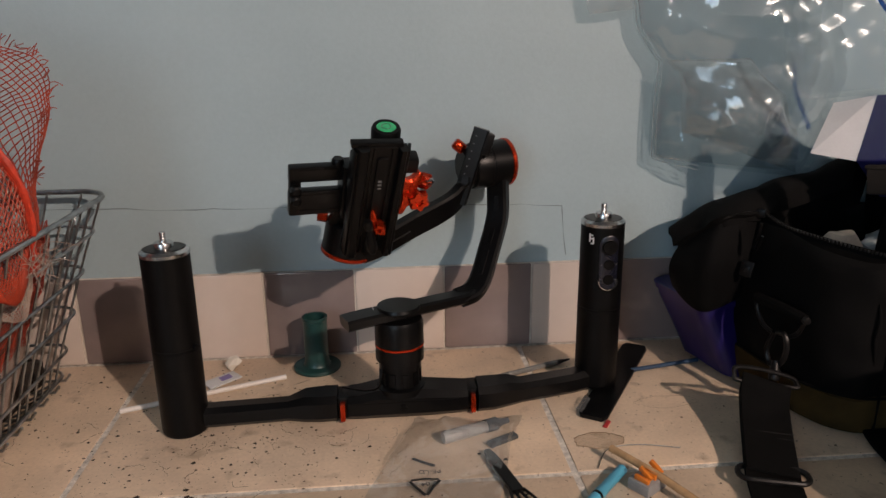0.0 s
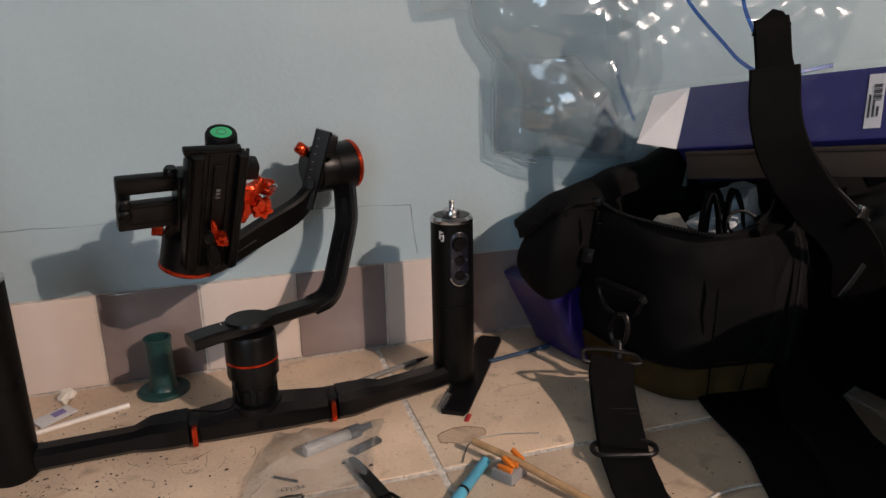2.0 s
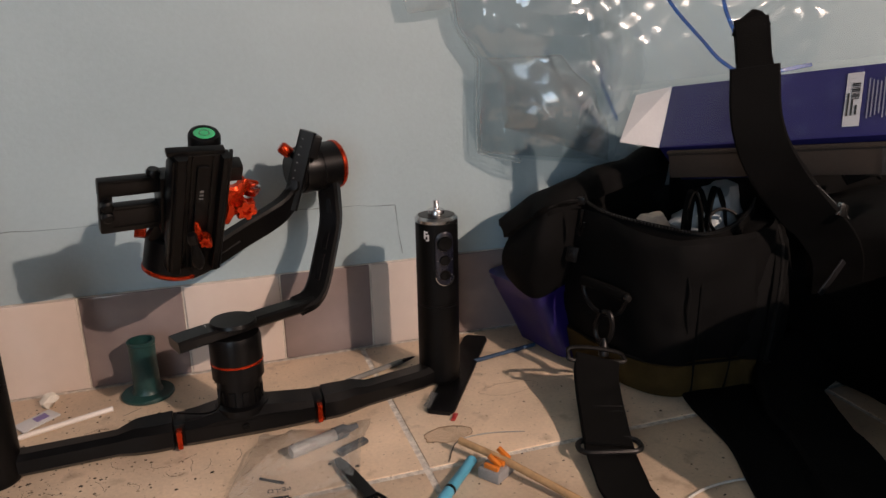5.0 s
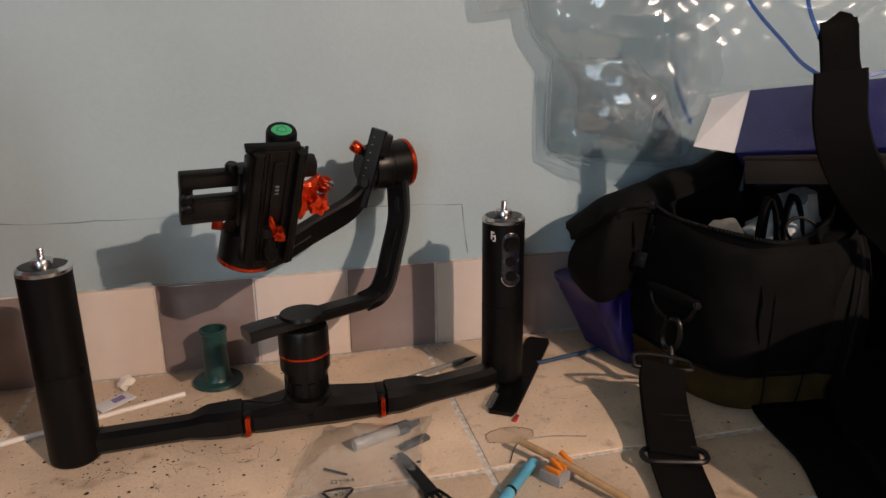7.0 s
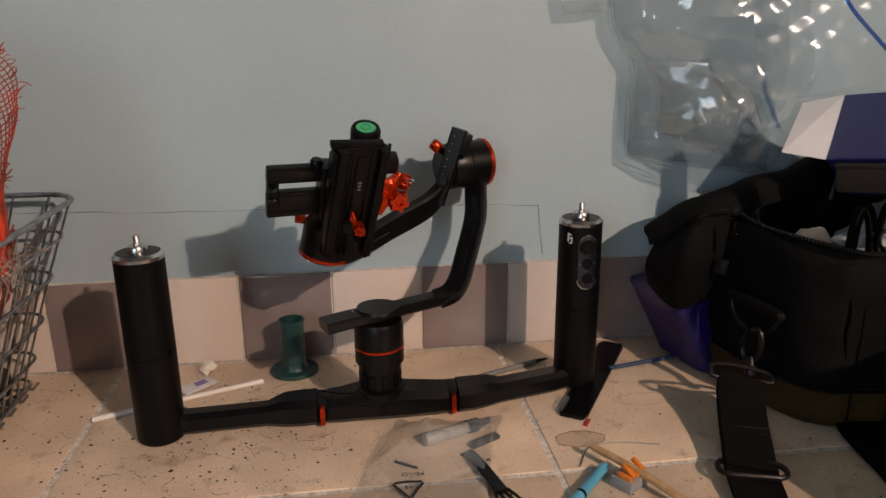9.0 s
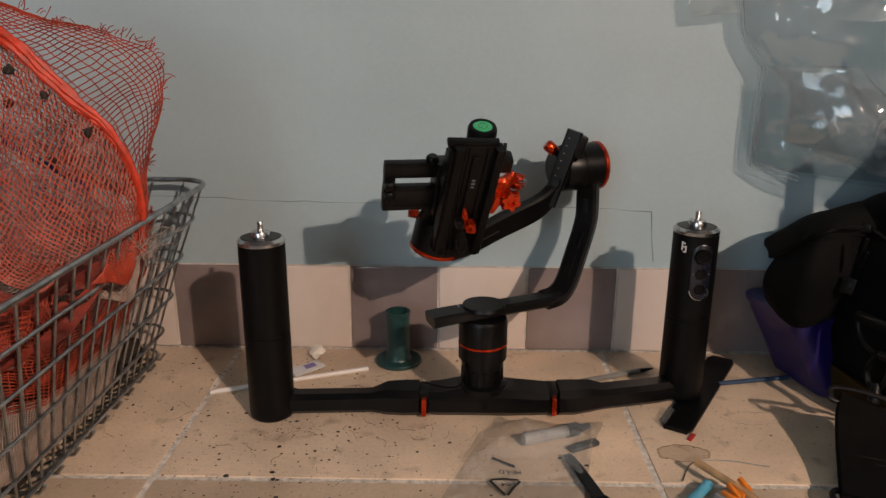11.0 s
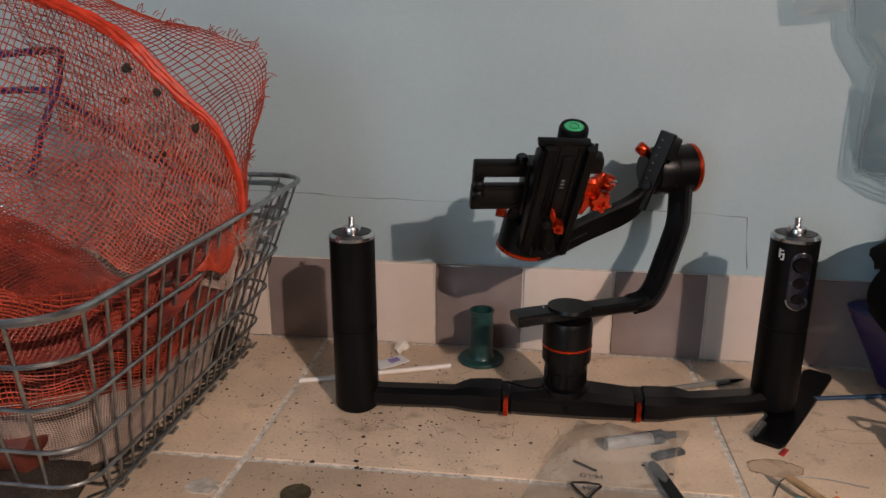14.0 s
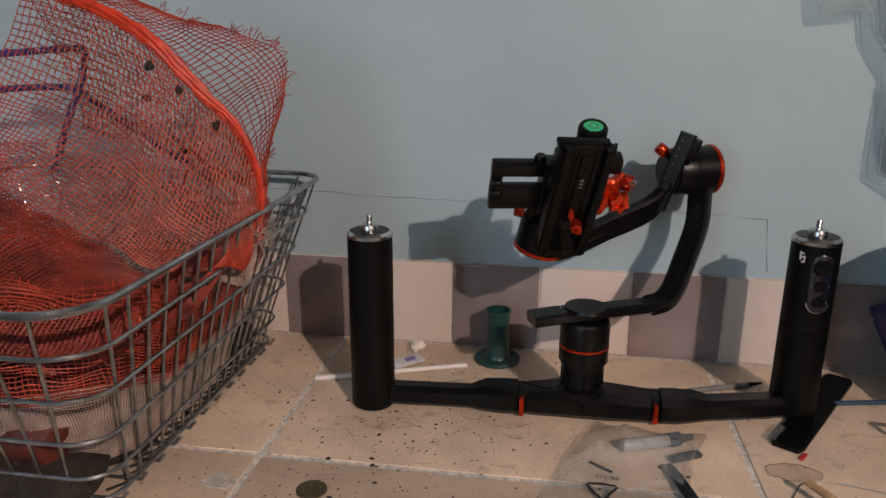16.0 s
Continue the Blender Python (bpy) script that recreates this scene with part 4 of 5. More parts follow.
FLAPZIP = spline([(0.3355, -0.075, 0.1375), (0.3540, -0.098, 0.1595), (0.3650, -0.113, 0.1715), (0.3850, -0.110, 0.1745), (0.4040, -0.1045, 0.1730)], 8)


def teeth_row(line, parent):
    """Zip teeth, a little worn and shiny, along a line."""
    bm = bmesh.new()
    for a, b in zip(line, line[1:]):
        n = max(1, int((b - a).length / 0.0032))
        for j in range(n):
            q = a.lerp(b, j / n)
            box((0.0016, 0.0034, 0.0022), Matrix.Translation(q + Vector((-0.0004, -0.0012, 0.0045))) @ Matrix.Rotation(math.atan2((b - a).y, (b - a).x), 4, "Z"), bm=bm)
    return part("zip_teeth", bm, M_TEETH, parent, "worn zip teeth", smooth=False)


teeth_row(zl, zp)
for pts in (((0.4130, -0.170, 0.120), (0.4190, -0.186, 0.100), (0.4210, -0.196, 0.075), (0.4170, -0.196, 0.050)), ((0.4475, -0.2315, 0.128), (0.4490, -0.2340, 0.112), (0.4470, -0.2345, 0.095), (0.4500, -0.2345, 0.072))):
    part("cloth_crease", tube(spline(pts, 6), lambda t: 0.0004 + 0.0016 * math.sin(math.pi * t), 6), M_BAG, bag)
part("mouth_band", ribbon([q + Vector((0.0, 0.0, -0.010)) for q in zl[8:]], 0.014, 0.0045, (0.1, 0.15, 1)), M_WEB, bag)
# open lid: a padded panel thrown back towards the wall, its zipped edge curling over the near end
back_edge = spline([(0.3375, -0.055, 0.139), (0.3710, -0.048, 0.1590), (0.4056, -0.048, 0.1705), (0.4471, -0.046, 0.1865), (0.5030, -0.040, 0.2000), (0.5500, -0.036, 0.2140)], 8)
front_edge = spline([(0.3355, -0.075, 0.1370), (0.3540, -0.098, 0.1590), (0.3650, -0.113, 0.1710), (0.4040, -0.103, 0.1725), (0.4480, -0.076, 0.1740), (0.5200, -0.060, 0.1880)], 8)
low_edge = spline([(0.3360, -0.066, 0.0900), (0.3430, -0.090, 0.0780), (0.3600, -0.108, 0.0760), (0.3900, -0.110, 0.0900), (0.4240, -0.095, 0.1100), (0.5000, -0.070, 0.1300)], 8)


def panel(name, a, b, puff, thick, label="", seed=0.0, steps=10):
    """A padded cloth panel between two edges."""
    bm = bmesh.new()
    rows = []
    for p, q in zip(a, b):
        row = []
        for j in range(steps + 1):
            v = j / steps
            w = p.lerp(q, v) + Vector(puff) * math.sin(math.pi * v)
            row.append(bm.verts.new(w + 0.0035 * noise.noise_vector(w * 30 + Vector((seed, 0, 0)))))
        rows.append(row)
    for r0, r1 in zip(rows, rows[1:]):
        for j in range(steps):
            bm.faces.new((r0[j], r1[j], r1[j + 1], r0[j + 1]))
    bmesh.ops.recalc_face_normals(bm, faces=bm.faces[:])
    bmesh.ops.solidify(bm, geom=bm.faces[:], thickness=thick)
    return part(name, bm, M_BAG, bag, label)


panel("lid_flap", back_edge, front_edge, (-0.003, -0.002, 0.010), 0.007, "padded lid flap folded open")
panel("side_flap", front_edge[:34], low_edge[:34], (-0.010, -0.008, 0.004), 0.006, "soft side of the lid sagging over the tub", 3.0)
panel("lid_lining", [q + Vector((0.012, 0.002, -0.004)) for q in back_edge[20:]], [q + Vector((0.03, 0.02, -0.06)) for q in front_edge[20:]], (0.0, 0.004, 0.0), 0.004, "", 5.0)
part("flap_piping", tube([q + Vector((0, -0.001, 0.001)) for q in back_edge], 0.0034, 8), M_WEB, bag)
part("edge_binding", ribbon(back_edge[22:], 0.016, 0.003, (0, -0.4, 1)), M_BINDING, bag, "brown worn edge binding")
ft = part("flap_zip_tape", ribbon(FLAPZIP, 0.010, 0.002, (0, 0.3, 1)), M_WEB, bag)
teeth_row(FLAPZIP, ft)
# zip sliders at the corner of the mouth
pull = part("zip_pull", box((0.010, 0.007, 0.008), pose(0.4025, -0.107, 0.177, 0, 0, -40), 0.0015), M_BLACK, bag)
part("pull_link", tube(spline([(0.3879, -0.1375, 0.1753), (0.3875, -0.1357, 0.1634), (0.3866, -0.1313, 0.1506), (0.3877, -0.1364, 0.1506), (0.3886, -0.1407, 0.1633)], 5), 0.0016, 6), M_BLACK, pull)
part("pull_tab", box((0.0035, 0.012, 0.016), pose(*(0.3852, -0.1249, 0.1262), 8, 6, 48), 0.0014), M_GRIP, pull, "dark pull tab with a slot")
part("tab_slot", box((0.0042, 0.006, 0.006), pose(*(0.3851, -0.1252, 0.1263), 8, 6, 48), 0.0008), M_BLACK, pull)
# ring, hook and the hanging shoulder strap
dring = spline([(0.3884, -0.1446, 0.1034), (0.3889, -0.147, 0.0914), (0.3914, -0.1585, 0.0799), (0.3957, -0.1787, 0.0779), (0.3996, -0.1972, 0.0872), (0.4013, -0.2049, 0.103)], 7)
ring = part("d_ring", tube(dring, 0.0022, 8), M_GUNMETAL, bag, "dark metal ring")
part("ring_sleeve", tube([(0.3882, -0.1437, 0.1038), (0.3928, -0.165, 0.1048), (0.3973, -0.1861, 0.105), (0.4011, -0.2041, 0.1039)], 0.0052, 10), M_WEB, ring)
part("ring_rivet", lathe([(0, 0), (0.0034, 0), (0.0034, 0.004), (0, 0.005)], pose(*(0.3988, -0.2076, 0.1054), 90), 12), M_GUNMETAL, ring)
clip = part("snap_hook", tube(spline([(0.391, -0.1809, 0.0829), (0.393, -0.1901, 0.0837), (0.3938, -0.1941, 0.0711), (0.3928, -0.189, 0.0549), (0.3901, -0.1767, 0.0501), (0.3889, -0.171, 0.0626), (0.3904, -0.1778, 0.0818)], 5), 0.0026, 8), M_GUNMETAL, bag, "dark metal snap hook")
part("hook_barrel", lathe([(0, 0), (0.0044, 0), (0.0050, 0.002), (0.0050, 0.009), (0.0036, 0.012), (0.0036, 0.018), (0, 0.018)], axis((0.3871, -0.1915, 0.04), (0.3901, -0.1861, 0.0547))[0], 14), M_GUNMETAL, clip)
sw = Vector((0.3765, -0.1960, 0.0440))
loop = [sw + Vector(q) for q in ((-0.029, 0.002, 0.006), (-0.027, 0.003, 0.012), (-0.004, 0.003, 0.0085), (0.024, 0.001, 0.000), (0.030, 0.000, -0.006), (0.029, -0.001, -0.010), (0.0, -0.001, -0.004), (-0.027, 0.000, 0.001))]
part("swivel_loop", tube(closed(loop, 5), 0.0022, 8, True), M_GUNMETAL, clip)
st = spline([sw + Vector((0.001, -0.001, -0.001)), (0.368, -0.212, 0.033), (0.359, -0.234, 0.022), (0.348, -0.262, 0.014), (0.335, -0.294, 0.009), (0.326, -0.325, 0.0055), (0.320, -0.352, 0.004), (0.326, -0.400, 0.003), (0.345, -0.46, 0.003)], 6)
strap = part("shoulder_strap", ribbon(st, 0.043, 0.003, (1, -0.22, -0.1)), M_WEB, bag, "black woven shoulder strap")
part("strap_turn", ribbon([q + Vector((0, 0.0, 0.0038)) for q in st[2:25]], 0.041, 0.0024, (1, -0.22, -0.1)), M_WEB, strap, "doubled end of the strap")
part("slider", tube([Vector((0.3350, -0.2935, 0.0125)) + Matrix.Rotation(radians(-16), 3, "Z") @ v for v in rounded(0, 0, 0.053, 0.020, 0.009, -0.001, 5)], 0.0024, 8, True), M_GUNMETAL, strap, "oval metal slider")
for k in range(2):
    sti = bmesh.new()
    for j in range(15):
        q = st[14].lerp(st[15], 0.5) + Vector((-0.018 + 0.0026 * j, -0.006 * k - 0.0006 * j, 0.0052 - 0.0002 * j - 0.002 * k))
        box((0.0016, 0.0006, 0.0004), Matrix.Translation(q), bm=sti)
    part("stitching", sti, mat("dark_thread", (0.03, 0.028, 0.025), 0.8), strap)
# side pocket with its zip on the room side
POCKET = closed([(0.505, -0.226, 0), (0.535, -0.243, 0), (0.566, -0.231, 0), (0.592, -0.205, 0), (0.604, -0.160, 0), (0.590, -0.130, 0), (0.545, -0.170, 0)], 8)


def pocket_ring(z, s, lean=0.0):
    c = Vector((0.555, -0.190))
    return [Vector((c.x + (p.x - c.x) * s + lean * 0.6, c.y + (p.y - c.y) * s + lean, z)) for p in POCKET]


part("side_pocket", skin([pocket_ring(0.034, 1.0), pocket_ring(0.07, 1.03), pocket_ring(0.11, 0.98, 0.004), pocket_ring(0.140, 0.86, 0.012), pocket_ring(0.158, 0.6, 0.022)], 0.008, 0.003, 3.0), M_BAG, bag)
part("pocket_trim", skin([pocket_ring(0.002, 0.86), pocket_ring(0.010, 0.95), pocket_ring(0.036, 1.015)], 0.008, 0.0025, 3.0), M_OLIVE, bag, "olive nylon trim of the pocket")
pz = spline([(0.5315, -0.2445, 0.026), (0.533, -0.2475, 0.055), (0.538, -0.2455, 0.085), (0.547, -0.238, 0.115), (0.560, -0.222, 0.140), (0.572, -0.200, 0.158)], 8)
pt = part("pocket_zip", ribbon(pz, 0.014, 0.0025, (1, -0.1, 0)), M_WEB, bag)
tb = bmesh.new()
for a, b in zip(pz, pz[1:]):
    for j in range(2):
        q = a.lerp(b, j / 2)
        box((0.0034, 0.0016, 0.0014), Matrix.Translation(q + Vector((0, -0.0018, 0))), bm=tb)
part("zip_teeth", tb, M_TEETH, pt, "worn zip teeth", smooth=False)
pull = part("zip_pull", box((0.008, 0.005, 0.016), pose(0.5315, -0.2490, 0.030, 10), 0.0012), M_GUNMETAL, bag)
part("pull_ring", tube(spline([(0.530, -0.2510, 0.024), (0.524, -0.2545, 0.012), (0.520, -0.2580, 0.007), (0.528, -0.2590, 0.007), (0.534, -0.2545, 0.014), (0.532, -0.2510, 0.024)], 5), 0.0017, 6), M_GUNMETAL, pull)
part("pull_cord", ribbon(spline([(0.530, -0.258, 0.009), (0.548, -0.262, 0.009), (0.568, -0.258, 0.010)], 5), 0.012, 0.004, (0, 1, 0.3)), M_WEB, pull)
# upright carrying strap: its doubled top is pinched to a point, its lower half swings out to the room
cs = spline([(0.6023, -0.2527, 0.0998), (0.589, -0.2608, 0.1385), (0.5679, -0.2626, 0.1655), (0.5383, -0.2617, 0.1925), (0.5107, -0.2599, 0.2222), (0.4936, -0.2572, 0.2483), (0.4841, -0.2545, 0.2771), (0.4814, -0.2518, 0.3113), (0.4779, -0.2491, 0.341), (0.4792, -0.2437, 0.3536)], 8)
part("carrying_strap", ribbon(cs, lambda t: 0.044 - 0.008 * min(1, max(0, (t - 0.35) / 0.3)) - 0.009 * min(1, max(0, (t - 0.72) / 0.1)), 0.0045, (0.80, -0.58, 0.12)), M_WEB, bag, "black webbing carrying strap standing up in a loop")
part("strap_sleeve", ribbon(cs[20:58], lambda t: 0.046 - 0.007 * t, 0.0075, (0.80, -0.58, 0.08)), M_BAG, bag, "stitched sleeve round the strap")
part("strap_lining", ribbon([q + Vector((0.006, 0.010, 0)) for q in cs[26:68]], 0.026, 0.004, (0.80, -0.58, 0.08)), M_WEB, bag)
tip = bmesh.new()
c0 = [cs[-1] + Vector(q) for q in ((-0.0110, 0.0078, -0.0140), (0.0115, -0.0085, -0.0140), (0.0130, -0.0090, -0.0040), (0.0075, -0.0050, 0.0050), (0.0010, -0.0005, 0.0070), (-0.0085, 0.0060, -0.0030))]
loft([c0, [q + Vector((0.0030, 0.0045, 0.0008)) for q in c0]], tip)
part("strap_fold", tip, M_WEB, bag, "pinched fold at the top of the strap")
part("fold_lip", tube(spline([cs[-1] + Vector(q) for q in ((-0.0095, 0.0050, -0.0085), (0.0, -0.0030, -0.0070), (0.0115, -0.0105, -0.0105))], 6), 0.0020, 6), M_WEB, bag)
part("thread_toggle", tube(spline([(0.5372, -0.2772, 0.2145), (0.5592, -0.2781, 0.1969), (0.5786, -0.2772, 0.181)], 5), 0.0007, 5), M_STEEL, bag, "loose pale cord")
part("cord_knot", wobble(box((0.010, 0.006, 0.013), pose(0.5671, -0.2790, 0.1912, 0, 20), 0.002), 0.003, 120), M_STEEL, bag)
part("strap_end_tip", ribbon([(0.5786, -0.2781, 0.1414), (0.5671, -0.2786, 0.1265), (0.5559, -0.2781, 0.1124)], 0.006, 0.002, (0.6, 0, -0.8)), M_GREYPLASTIC, bag, "grey plastic strap end")
# contents of the open bag
tagged(part("crumpled_bag", wobble(bag_mesh([(0.105, 0.06, 0.06, 0.02, 0, 0), (0.15, 0.085, 0.075, 0.03, 0, 0), (0.180, 0.05, 0.03, 0.012, 0.01, 0)], 0.548, -0.125, 0.5, 0.012, 2.0), 0.006, 70), mat("grey_white_film", (0.46, 0.50, 0.52), 0.35, var=0.1, scale=60)), "crumpled grey-white plastic bag inside the open camera bag", "plastic bag")
tagged(part("crumpled_tissue", wobble(bag_mesh([(0.105, 0.03, 0.03, 0.01, 0, 0), (0.14, 0.045, 0.04, 0.018, 0, 0), (0.162, 0.02, 0.015, 0.006, 0, 0)], 0.468, -0.14, 0.2, 0.006, 5.0), 0.004, 90), mat("cream_paper", (0.60, 0.50, 0.40), 0.8, var=0.12, scale=80)), "crumpled cream tissue inside the open camera bag", "tissue")
inner = thing("coiled_cable", (0.525, -0.19, 0.12), "coiled dark cable with a metal ring inside the open camera bag", "cable")
part("coil", tube([(0.528 + 0.018 * math.cos(a), -0.178 + 0.009 * math.sin(a), 0.158 + 0.012 * math.sin(a)) for a in (2 * math.pi * k / 24 for k in range(24))], 0.0018, 6, True), M_GUNMETAL, inner)
for k, (x, y) in enumerate(((0.488, -0.165), (0.505, -0.150), (0.52, -0.16))):
    part("strap_loop", ribbon(spline([(x, y, 0.105), (x + 0.004, y + 0.004, 0.165), (x + 0.014, y + 0.008, 0.188), (x + 0.024, y + 0.006, 0.165), (x + 0.026, y, 0.105)], 6), 0.012, 0.0025, (0.3, 1, 0)), M_WEB, inner)

# ---------- things beside and behind the bag ----------
case = thing("backpack", (0.78, -0.2, 0), "large black backpack standing beside the camera bag", "backpack")
part("body", bag_mesh([(0.001, 0.34, 0.40, 0.10, 0, 0), (0.03, 0.38, 0.44, 0.12, 0, 0), (0.10, 0.38, 0.43, 0.12, 0, 0), (0.150, 0.34, 0.38, 0.11, 0.01, 0.01), (0.168, 0.24, 0.28, 0.09, 0.02, 0.02)], 0.800, -0.290, radians(10), 0.008, 8.0), M_BAG, case)
# bulk added out of view, placed to shade the worktop in front of the bag
part("unseen_shading_bulk", bag_mesh([(0.002, 0.24, 0.28, 0.08, 0, 0), (0.05, 0.30, 0.33, 0.09, 0, 0), (0.18, 0.30, 0.33, 0.09, 0, 0), (0.21, 0.26, 0.28, 0.09, 0, 0), (0.222, 0.14, 0.16, 0.06, 0, 0)], 0.626, -0.548, radians(8), 0.008, 9.0), M_BAG, case)
part("padded_strap", wobble(ribbon(spline([(0.66, -0.215, 0.030), (0.60, -0.240, 0.030), (0.550, -0.262, 0.022), (0.525, -0.30, 0.014), (0.508, -0.345, 0.012), (0.478, -0.41, 0.012), (0.44, -0.48, 0.012)], 7), 0.062, 0.016, (1, 0.25, 0)), 0.004, 30), M_BAG, case, "padded black shoulder strap")
part("strap_edge", ribbon(spline([(0.50, -0.215, 0.006), (0.484, -0.255, 0.005), (0.472, -0.326, 0.005), (0.448, -0.384, 0.005), (0.42, -0.45, 0.005)], 7), 0.074, 0.004, (1, 0.2, 0)), M_WEB, case)
part("rear_panel", bag_mesh([(0.10, 0.34, 0.05, 0.02, 0, 0), (0.16, 0.36, 0.06, 0.022, 0, 0), (0.235, 0.36, 0.05, 0.02, 0, 0), (0.245, 0.34, 0.03, 0.012, 0, 0)], 0.735, -0.075, radians(-6), 0.004, 12.0), M_BAG, case)
for k, (a, b) in enumerate((((0.66, -0.19, 0.196), (0.74, -0.16, 0.19)), ((0.70, -0.25, 0.16), (0.66, -0.30, 0.10)))):
    part("compression_strap", ribbon(spline([a, Vector(a).lerp(Vector(b), 0.5) + Vector((0, -0.01, 0.008)), b], 6), 0.018, 0.003, (0, 0.6, 0.8)), M_WEB, case)

tray = thing("cardboard_box", (0.62, -0.21, 0.2), "shallow dark brown cardboard box under the blue box", "cardboard box")
TRAY = pose(0.606, -0.214, 0.2275, 0, -7, -56)
part("body", box((0.27, 0.10, 0.026), TRAY, 0.002), M_CARD, tray)
part("lid_edge", box((0.272, 0.102, 0.004), TRAY @ pose(0, 0, 0.013), 0.001), M_CARD, tray)
part("tape", box((0.030, 0.0006, 0.026), TRAY @ pose(0.07, -0.0512, 0)), M_WRAP, tray, "strip of clear tape")
corner = Vector((0.4843, -0.12, 0.2282))
bx = Vector((0.1081, -0.16, 0.0265)).normalized()
bz = Vector((0.0362, 0.03, 0.0605))
bz = (bz - bx * bz.dot(bx)).normalized()
by = bz.cross(bx)
BOXM = Matrix.Translation(corner + 0.13 * bx + 0.035 * by + 0.0375 * bz) @ Matrix((bx, by, bz)).transposed().to_4x4()
carton = thing("blue_box", (0.66, -0.11, 0.22), "shrink-wrapped dark blue cardboard box with a white end", "box")
part("carton", box((0.26, 0.07, 0.075), BOXM, 0.0012), M_BLUE, carton)
bm = bmesh.new()
edge = BOXM @ Vector((-0.130, -0.0352, -0.0375)), BOXM @ Vector((-0.130, -0.0352, 0.0375))
quad = [Vector((0.4529, -0.095, 0.2327)), edge[0], edge[1], Vector((0.4892, -0.065, 0.2776))]
loft([quad, [q + Vector((0.001, 0.0015, -0.0005)) for q in quad]], bm)
part("white_end", bm, M_WHITE, carton, "plain white end flap standing open")
part("label_sticker", box((0.0132, 0.0008, 0.0565), BOXM @ pose(0.0438, -0.0356, 0.0010)), M_WHITE, carton, "white label with printed bars")
prn = bmesh.new()
for k in range(9):
    box((0.0066, 0.0004, 0.0007 + 0.0005 * (k % 3)), BOXM @ pose(0.0454, -0.0363, 0.0010 + 0.0020 * k), bm=prn)
for k in range(3):
    box((0.0016, 0.0004, 0.024 - 0.007 * k), BOXM @ pose(0.0398 + 0.0034 * k, -0.0363, -0.0047 - 0.003 * k), bm=prn)
part("print", prn, mat("black_print", (0.03, 0.03, 0.03), 0.6), carton, smooth=False)
prn = bmesh.new()
for k in range(6):
    box((0.0011, 0.0004, 0.042 - 0.003 * (k * 5 % 4)), BOXM @ pose(0.0557 + 0.0030 * k, -0.0356, 0.0010), bm=prn)
part("print", prn, mat("pale_print", (0.30, 0.31, 0.42), 0.6), carton, smooth=False)
wrap = bmesh.new()
bmesh.ops.create_grid(wrap, x_segments=90, y_segments=30, size=0.5, matrix=BOXM @ pose(0, -0.0372, 0, 90) @ Matrix.Diagonal((0.258, 0.074, 1, 1)))
wobble(wrap, 0.0008, 40, 3.0)
part("shrink_wrap", wrap, M_WRAP, carton, "clear creased shrink wrap")

tub = thing("violet_tub", (0.39, -0.06, 0), "violet plastic tub lying under the camera bag", "tub")
part("body", bag_mesh([(0.001, 0.034, 0.078, 0.010, 0.012, -0.012), (0.004, 0.042, 0.086, 0.014, 0.010, -0.012), (0.070, 0.058, 0.092, 0.016, -0.012, 0.0), (0.078, 0.058, 0.092, 0.016, -0.013, 0)], 0.385, -0.058, radians(14), 0.0008), M_PURPLE, tub)
part("rim", bag_mesh([(0.077, 0.062, 0.096, 0.016, -0.013, 0), (0.083, 0.063, 0.097, 0.016, -0.014, 0), (0.085, 0.056, 0.090, 0.014, -0.014, 0)], 0.385, -0.058, radians(14), 0.0008), M_PURPLE, tub)


def folds(q, seed):
    """Sharp straight creases: a few triangle waves that cross."""
    h = 0.0
    for i in range(5):
        a = seed * 1.3 + i * 1.9
        d = Vector((math.cos(a), 0.3 * math.sin(a * 2), math.sin(a)))
        w = q.dot(d) * (11 + 7 * i) + seed + 0.9 * noise.noise(q * 9 + Vector((i, seed, 0)))
        h += (abs((w % 1.0) - 0.5) * 2 - 0.5) / (1 + 0.55 * i) * max(0.0, 0.4 + noise.noise(q * 8 + Vector((seed, i, 5))))
    return h


def film(name, corners, puff, seed, material, parent, label="", nu=100, nv=80, crease=0.008):
    """A creased sheet of film between four corners (u along the first edge), bulging by puff along -y."""
    a, b, c, d = (Vector(q) for q in corners)
    bm = bmesh.new()
    rows = []
    for i in range(nu + 1):
        u = i / nu
        row = []
        for j in range(nv + 1):
            v = j / nv
            q = a.lerp(b, u).lerp(d.lerp(c, u), v)
            q.y -= puff * math.sin(math.pi * u) ** 0.7 * math.sin(math.pi * v) ** 0.7
            k = noise.noise_vector(q * 7 + Vector((seed, 0, 0)))
            q += Vector((0.3, 0.8, 0.3)) * crease * 0.35 * k.x + Vector((0.1, -1, 0.2)) * crease * folds(q, seed)
            row.append(bm.verts.new(q))
        rows.append(row)
    for i in range(nu):
        for j in range(nv):
            bm.faces.new((rows[i][j], rows[i + 1][j], rows[i + 1][j + 1], rows[i][j + 1]))
    return part(name, bm, material, parent, label, sharp=9)


